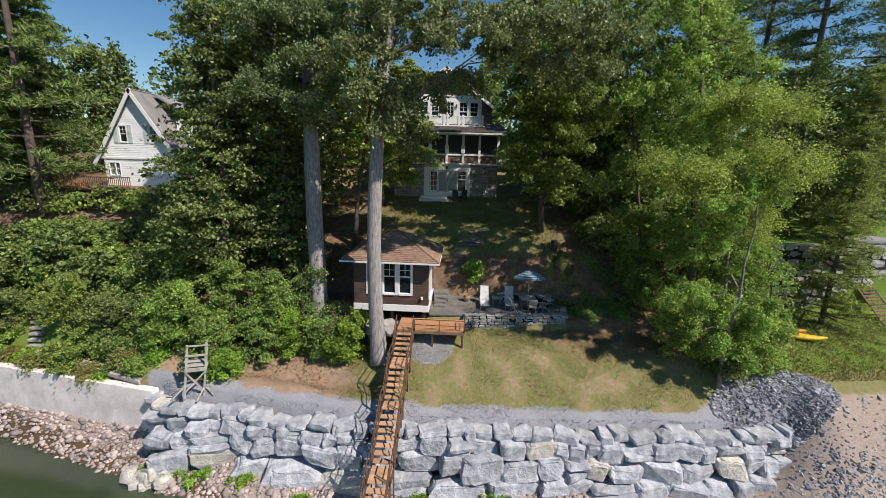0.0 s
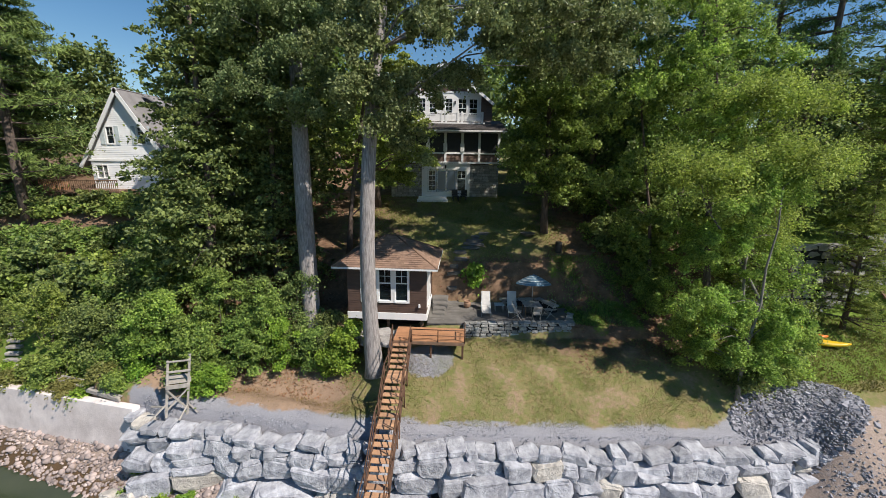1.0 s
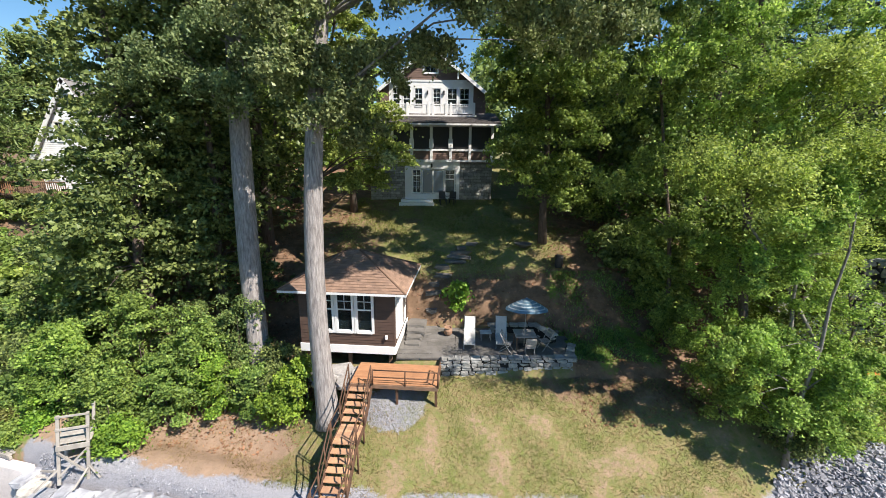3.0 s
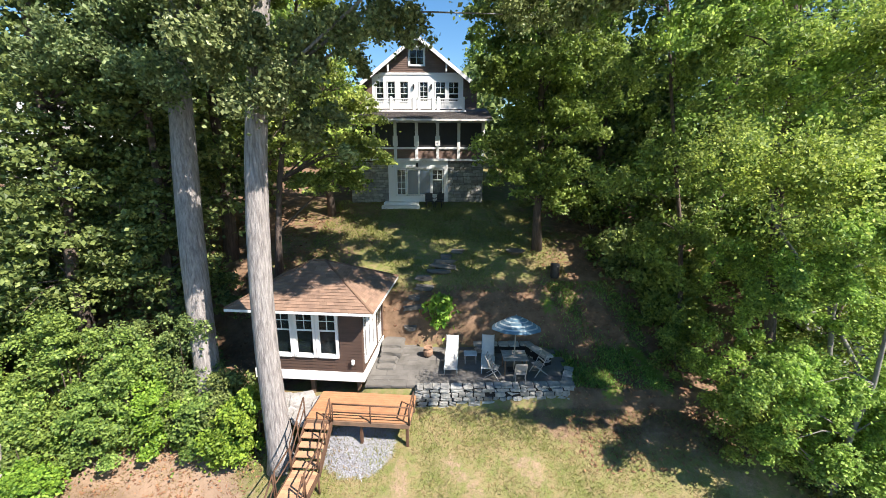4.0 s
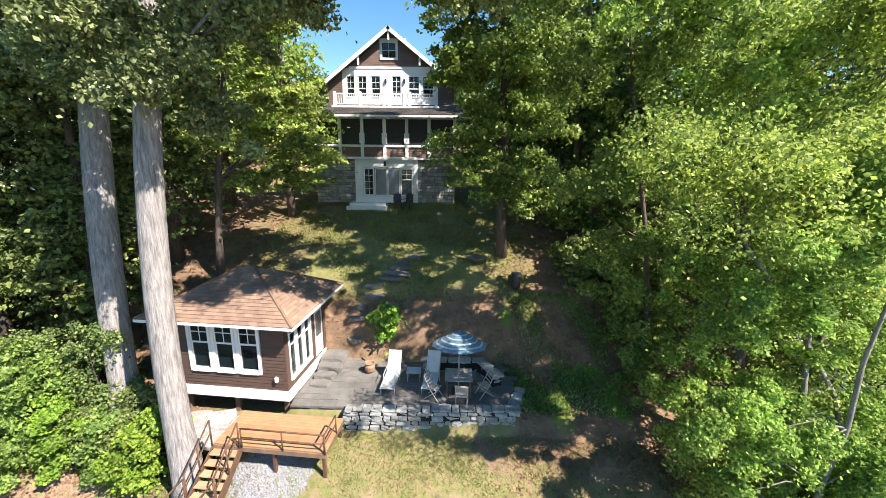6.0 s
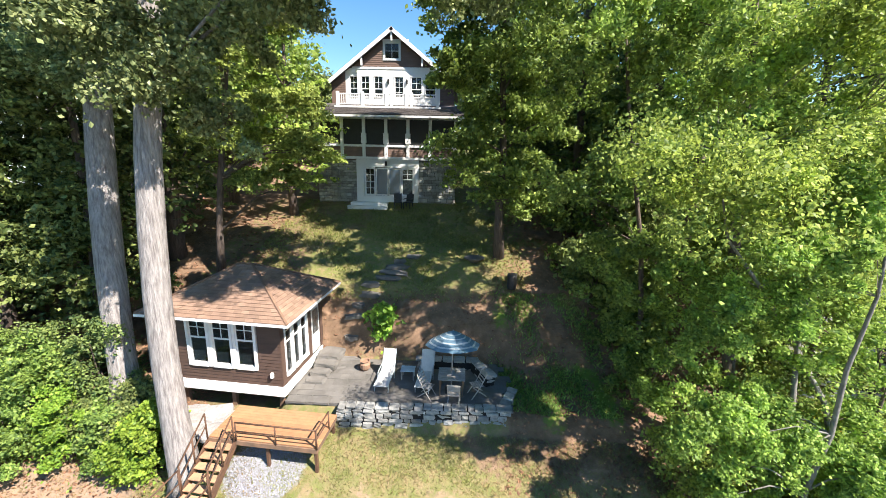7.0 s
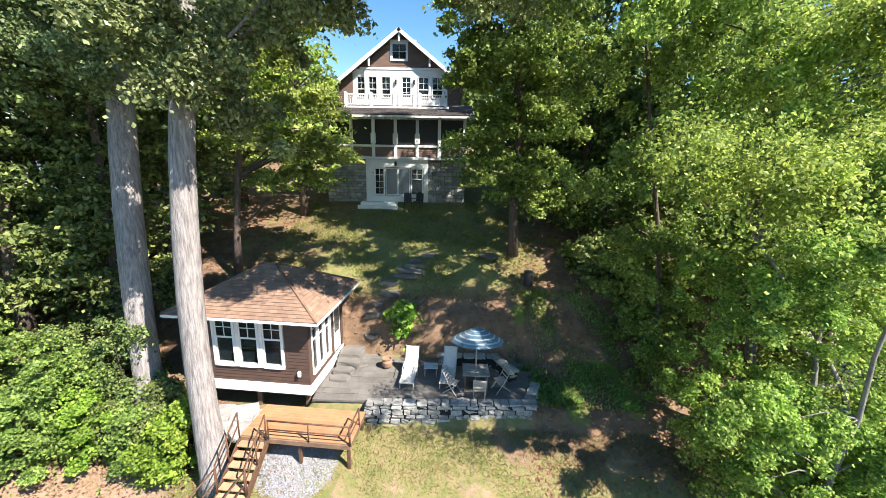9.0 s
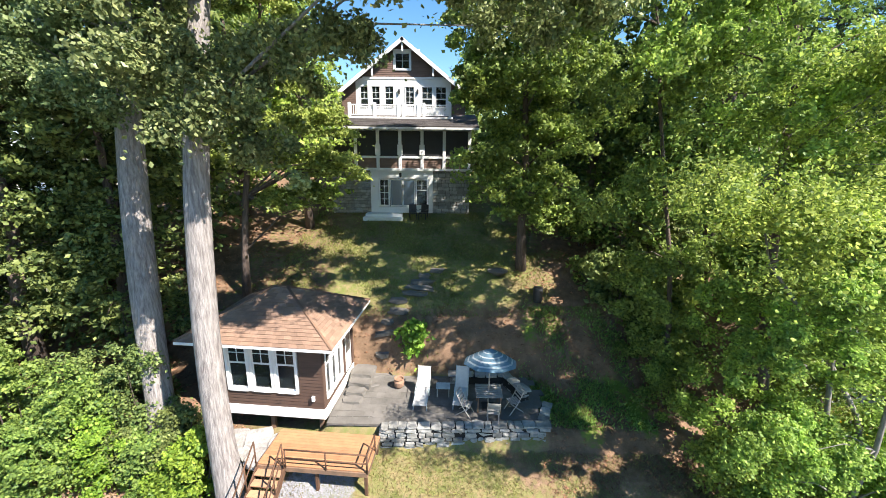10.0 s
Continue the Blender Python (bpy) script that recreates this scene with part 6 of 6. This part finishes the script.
BRUSH = [(-4.9, 20.6, 0.7, 2.2, "leaf_dark", 5000), (-4.9, 20.0, 0.8, 2.6, "leaf_dark", 7000), (-6.6, 20.4, 1.0, 2.6, "leaf_dark", 8000), (-3.75, 19.5, 0.8, 2.9, "shrub", 11000), (-4.5, 19.2, 0.7, 2.0, "shrub", 6000), (-5.7, 20.0, 0.9, 2.6, "leaf_mid", 10000), (-7.3, 19.9, 1.0, 3.0, "shrub", 10000), (-9.2, 19.4, 1.1, 3.6, "leaf_mid", 13000), (-8.3, 20.1, 1.2, 4.6, "leaf_mid", 10000), (-10.6, 20.2, 1.3, 5.6, "leaf_mid", 12000),
         (-11.4, 18.9, 1.2, 4.0, "leaf_mid", 12000), (-13.2, 19.4, 1.3, 4.2, "leaf_bright", 11000), (-9.9, 17.6, 0.7, 1.5, "shrub", 5000), (-10.8, 18.4, 0.8, 2.6, "leaf_mid", 6000), (-6.9, 21.4, 1.4, 3.0, "leaf_dark", 9000), (-9.2, 21.2, 1.5, 4.0, "leaf_dark", 10000),
         (13.5, 18.6, 1.1, 3.2, "leaf_bright", 10000), (16.6, 17.7, 1.2, 3.0, "leaf_mid", 10000), (17.6, 18.0, 1.2, 2.8, "leaf_bright", 9000), (15.4, 17.3, 0.9, 2.0, "leaf_dark", 6000),
         (13.2, 22.0, 1.1, 2.4, "leaf_mid", 7000), (13.6, 24.0, 1.4, 4.2, "leaf_mid", 26000), (12.4, 25.8, 1.2, 3.0, "leaf_dark", 15000), (11.8, 27.2, 1.0, 1.4, "leaf_mid", 3000), (13.2, 25.4, 1.3, 3.2, "leaf_dark", 14000), (15.0, 27.4, 1.6, 4.5, "leaf_dark", 16000), (12.2, 30.2, 1.5, 3.6, "leaf_dark", 14000), (17.2, 24.6, 1.5, 4.2, "leaf_mid", 14000), (3.05, 24.3, 0.5, 1.5, "shrub", 2600)]
for k in range(24):
    q = random.Random(300 + k)
    u = (k % 8) / 7
    x, y = -13.8 - 15 * u + q.uniform(-0.6, 0.6), 19.4 + 3.4 * u + (k // 8) * 2.6 + q.uniform(-0.5, 0.5)
    BRUSH.append((x, y, q.uniform(1.2, 1.6), q.uniform(2.6, 4.0) * (1.0 if k < 16 else 0.55), q.choice(("leaf_mid", "leaf_dark", "leaf_mid", "leaf_bright")), 7000))
for k in range(10):
    q = random.Random(450 + k)
    x = -18.8 - 1.25 * k
    BRUSH.append((x, float(front_y(x)) + 1.1 + q.uniform(-0.2, 0.4), q.uniform(0.8, 1.2), q.uniform(0.8, 1.6), q.choice(("leaf_mid", "shrub", "leaf_bright")), 3600))
for k in range(6):
    q = random.Random(470 + k)
    BRUSH.append((-14.2 - 0.9 * k, 19.3 + 0.2 * k, 0.9, q.uniform(1.0, 1.6), q.choice(("leaf_mid", "shrub")), 3600))
for k in range(14):
    q = random.Random(500 + k)
    BRUSH.append((-20 - 2.1 * (k % 7) + q.uniform(-0.8, 0.8), 28.5 + 3.0 * (k // 7) + 0.3 * (k % 7), q.uniform(1.8, 2.4), q.uniform(1.4, 2.2), q.choice(("leaf_mid", "leaf_dark")), 7000))
for k in range(14):
    q = random.Random(600 + k)
    x = -13.9 - 0.95 * k
    BRUSH.append((x, float(front_y(x)) + q.uniform(0.35, 1.3), q.uniform(0.35, 0.6), q.uniform(0.35, 0.7), q.choice(("leaf_mid", "grass_blade", "shrub")), 2800))
for k in range(9):
    q = random.Random(560 + k)
    BRUSH.append((-25 - 2.2 * k + q.uniform(-0.6, 0.6), 25.5 + 0.5 * k + q.uniform(-0.6, 0.6), 1.8, q.uniform(1.5, 2.4), q.choice(("leaf_mid", "leaf_dark")), 6500))
BRUSH = [b for b in BRUSH if not (-24.4 < b[0] < -21.0 and b[1] < 22.8 and b[3] > 0.75)]
for i, (x, y, r, h, leaf, n) in enumerate(BRUSH):
    make_shrub("shrub", "small bright shrub beside the stone steps" if n == 2600 else "leafy green shrub on the bank", x, y, [(0, -0.15 * r, h * 0.22, r, r * 0.85, h * 0.25), (0, 0, h * 0.45, r, r * 0.8, h * 0.45), (0.3 * r, -0.2 * r, h * 0.7, r * 0.7, r * 0.6, h * 0.35), (-0.4 * r, 0.1, h * 0.6, r * 0.7, r * 0.6, h * 0.4)], M[leaf], int(n * 1.1) if y < 22.5 else n // 3, 0.12 if y < 22.5 else 0.25, 0.34, 40 + i, 12, "bank shrubs")


def make_pine(name, label, at, height, spread, first, seed, count=14000, lean=0.0, group="", size=0.34, leaf="needle"):
    """A white pine: a straight trunk, tiers of limbs, and plates of needles on them."""
    rng = np.random.default_rng(seed)
    tree = thing(name, label, "tree", pose(*at), group)
    top = [(lean * k / 6, 0, height * k / 6) for k in range(7)]
    v, f = tube_data(top, [0.0105 * height * (1.2 - k / 6) + 0.02 for k in range(7)], 9)
    cs, rs = [], []
    z = first
    while z < height:
        rel = (z - first) / (height - first)
        reach = spread * (1.0 - rel) ** 0.75 * rng.uniform(0.75, 1.1) + 0.25
        for k in range(5):
            w = rng.uniform(0, 6.283)
            length = reach * rng.uniform(0.6, 1.1)
            s = Vector((lean * z / height, 0, z))
            tip = s + Vector((math.cos(w) * length, math.sin(w) * length, length * rng.uniform(0.0, 0.28)))
            tv, tf = tube_data([s, s.lerp(tip, 0.6) + Vector((0, 0, -0.04 * length)), tip], [0.05 + 0.01 * length, 0.035, 0.012], 4, False)
            f += [tuple(q + len(v) for q in face) for face in tf]
            v += tv
            for q in (0.4, 0.6, 0.8, 1.0):
                cs.append(np.array(s.lerp(tip, q)) + rng.normal(size=3) * 0.12)
                rs.append((0.28 + 0.13 * length) * rng.uniform(0.8, 1.3))
        z += height * rng.uniform(0.03, 0.055)
    mesh_object("trunk", v, f, M["bark_dark"], tree, smooth=True)
    lv, lf = leaf_cloud(rng, cs, rs, count, size, 0.35, 0.9, 0.2)
    mesh_object("crown", lv, lf, M[leaf], tree)
    return tree


pines = [(-31.6, 32.0, 27, 5.4, 4, 0.5), (-36, 37.5, 27, 5.6, 4, 0.0), (-36.5, 31.5, 26, 5.4, 3, 0.0), (-33.6, 34.5, 25, 5.0, 3, 0.0), (24.3, 21.4, 10.4, 2.2, 0.8, 0.0), (27.5, 29, 24, 4.2, 9, -0.3), (31.5, 27.5, 25, 4.6, 8, 0.2), (22.5, 33, 25, 4.2, 9, 0.0), (36, 30, 27, 5.0, 7, 0), (29, 36, 26, 4.6, 8, 0), (27.0, 24.0, 11, 2.6, 1.0, 0)]
for i, (x, y, h, s, first, lean) in enumerate(pines):
    make_pine("pine_tree", "young bushy green pine" if h < 15 else "tall white pine with a bare lower trunk", foot(x, y), h, s, first, 80 + i, 18000 if h < 15 else (13000 if x > 0 else 17000), lean, "pines", 0.24 if h < 15 else (0.34 if x > 0 else 0.5), "leaf_pine" if h < 15 else "needle")
# trees behind the two houses
far_a = make_tree("maple_tree", "rounded green tree behind the white house", foot(-36.0, 46), [(0, 0, 0), (0, 0, 6), (0, 0, 12)], 0.35, [(0, 0, 4, 4.6, 4, 3.2), (0, 0, 7.5, 4.6, 4, 3.2), (0, 0, 11.0, 3.0, 3, 2.4)], M["leaf_dark"], M["bark_dark"], 9500, 0.44, 0.8, 8, 21, 10, 0.9, 0.5)
far_b = make_tree("maple_tree", "tall green tree in the wood behind the house", foot(-12, 40), [(0, 0, 0), (0, 0, 6), (0, 0, 14)], 0.35, [(0, 0, 6, 4.5, 4, 3.2), (0.5, 0, 11, 4.8, 4, 3.4), (0, 0, 15.5, 4.0, 3.6, 3.2), (0, 0, 19, 2.6, 2.6, 2.6)], M["leaf_mid"], M["bark_dark"], 9000, 0.48, 0.9, 8, 22, 10, 0.8, 0.5)
rng_far = random.Random(5)
for x, y in [(-18, 43), (-15, 49), (-22, 50), (-8, 50), (11, 44), (17, 40), (22, 46), (30, 44), (38, 40), (44, 34), (-44, 44), (-50, 36), (-43, 40), (16, 52), (-2.5, 56), (8, 58)]:
    sc = rng_far.uniform(0.8, 1.1) if abs(x - 2) > 12 else 0.7
    c = copy_thing(rng_far.choice((far_a, far_b)), pose(*foot(x, y), 0, 0, rng_far.uniform(0, 360)) @ Matrix.Scale(sc, 4))
    tagged(c, "green tree in the wood behind the houses")

# the wood that closes the view
rng = np.random.default_rng(77)
n = 28000
wx_ = rng.uniform(-75, 85, n)
wy_ = 50 + 14 * rng.random(n) + np.where(np.abs(wx_) > 45, -12, 0)
top = 8.5 + 2.5 * np.sin(wx_ * 0.35) + 1.5 * np.sin(wx_ * 0.9 + 1)
wz_ = ground_z(wx_, wy_) + top * rng.random(n) ** 0.7
wood_v, wood_f = leaf_cloud(rng, np.stack([wx_, wy_, wz_], 1), np.full(n, 0.9), n, 0.8, 0.8, 0.5)
wood = mesh_object("woodland", wood_v, wood_f, M["leaf_dark"])
tagged(wood, "dark green woodland behind the houses", "woodland", kind="stuff")

# ---- grass, weeds and litter ----
def blades(name, label, pts, sizes, mat, rng, width=0.16, lean=0.5):
    """Upright blades of grass, one sheet of many."""
    n = len(pts)
    w = rng.uniform(0, 6.283, n)
    d = np.stack([np.cos(w), np.sin(w), np.zeros(n)], 1)
    tip = pts + np.stack([rng.normal(0, lean, n), rng.normal(0, lean, n), np.ones(n)], 1) * sizes[:, None]
    half = d * (sizes * width)[:, None]
    v = np.stack([pts - half, pts + half, tip + half * 0.3, tip - half * 0.3], 1).reshape(-1, 3)
    return tagged(mesh_object(name, v, np.arange(4 * n).reshape(-1, 4), mat), label, "grass", kind="stuff")


M["dry_blade"] = leaf_material("dry_grass_blade", (0.34, 0.26, 0.12), (0.19, 0.14, 0.06), 0.3)
M["litter_bit"] = leaf_material("fallen_leaf", (0.36, 0.20, 0.11), (0.15, 0.08, 0.05), 0.1, 0.9)
patch = lambda x, y: np.sin(x * 1.3 + 0.7 * np.sin(y * 1.1)) * np.sin(y * 1.7 + np.sin(x * 0.9)) + 0.6 * np.sin(x * 3.1 + y * 2.3)  # noqa: E731
pts, r = scatter(51, 60000, -4, 13.5, 15.8, 20.3, lambda x, y, r: (y > front_y(x) + 0.8) & (patch(x, y) + 0.6 * r.normal(size=len(x)) > -0.1))
blades("lawn_grass", "patchy green lawn grass", pts, r.uniform(0.025, 0.065, len(pts)), M["grass_blade"], r, 0.22, 0.7)
pts, r = scatter(52, 30000, -12, 13.5, 15.8, 20.3, lambda x, y, r: (y > front_y(x) + 0.8) & (patch(x, y) + 0.6 * r.normal(size=len(x)) < 0.2))
blades("dry_grass", "dry straw-coloured grass", pts, r.uniform(0.03, 0.07, len(pts)), M["dry_blade"], r, 0.25, 0.9)
pts, r = scatter(53, 40000, -4, 9.5, 25.2, 35, lambda x, y, r: patch(x * 0.6, y * 0.6) + 0.5 * r.normal(size=len(x)) > -0.4)
blades("upper_lawn_grass", "green grass of the upper lawn", pts, r.uniform(0.04, 0.1, len(pts)), M["grass_blade"], r, 0.3, 0.6)
pts, r = scatter(54, 22000, 17.5, 30, 15.8, 22.6, lambda x, y, r: y > front_y(x) + 0.6)
blades("neighbour_grass", "lush green grass of the neighbouring lawn", pts, r.uniform(0.05, 0.11, len(pts)), M["grass_blade"], r, 0.3, 0.6)
pts, r = scatter(56, 16000, 7.8, 12.4, 20.9, 25.6, lambda x, y, r: patch(x * 0.9 + 2, y * 0.9) + 0.5 * r.normal(size=len(x)) > 0.1)
blades("slope_weeds", "low green weeds on the slope beside the terrace", pts, r.uniform(0.05, 0.13, len(pts)), M["leaf_mid"], r, 0.3, 0.7)
pts, r = scatter(55, 26000, -11, 13, 18, 33, lambda x, y, r: ((np.abs(x - 2.5) > 5.5) | ((y > 23.8) & (y < 25.6))) & (y > front_y(x) + 1.2))
v, f = leaf_cloud(r, pts + np.array([0, 0, 0.02]), np.full(len(pts), 0.02), len(pts), 0.13, 0.3, 2.5, 0.6)
tagged(mesh_object("leaf_litter", v, f, M["litter_bit"]), "fallen brown leaves and pine litter", "leaf litter", kind="stuff")
for i, (x, y) in enumerate([(-11.4, 15.3), (-10.4, 15.0), (-8.2, 14.6), (-5.4, 13.6), (-0.2, 13.6), (3.4, 13.7), (-12.9, 16.3), (-12.6, 15.6)]):
    make_shrub("weed", "green weeds growing among the beach stones", x, y, [(0, 0, 0.2, 0.5, 0.4, 0.22), (0.35, 0.1, 0.25, 0.35, 0.3, 0.25)], M["shrub"], 1000, 0.11, 0.22, 400 + i, 20, "beach weeds")
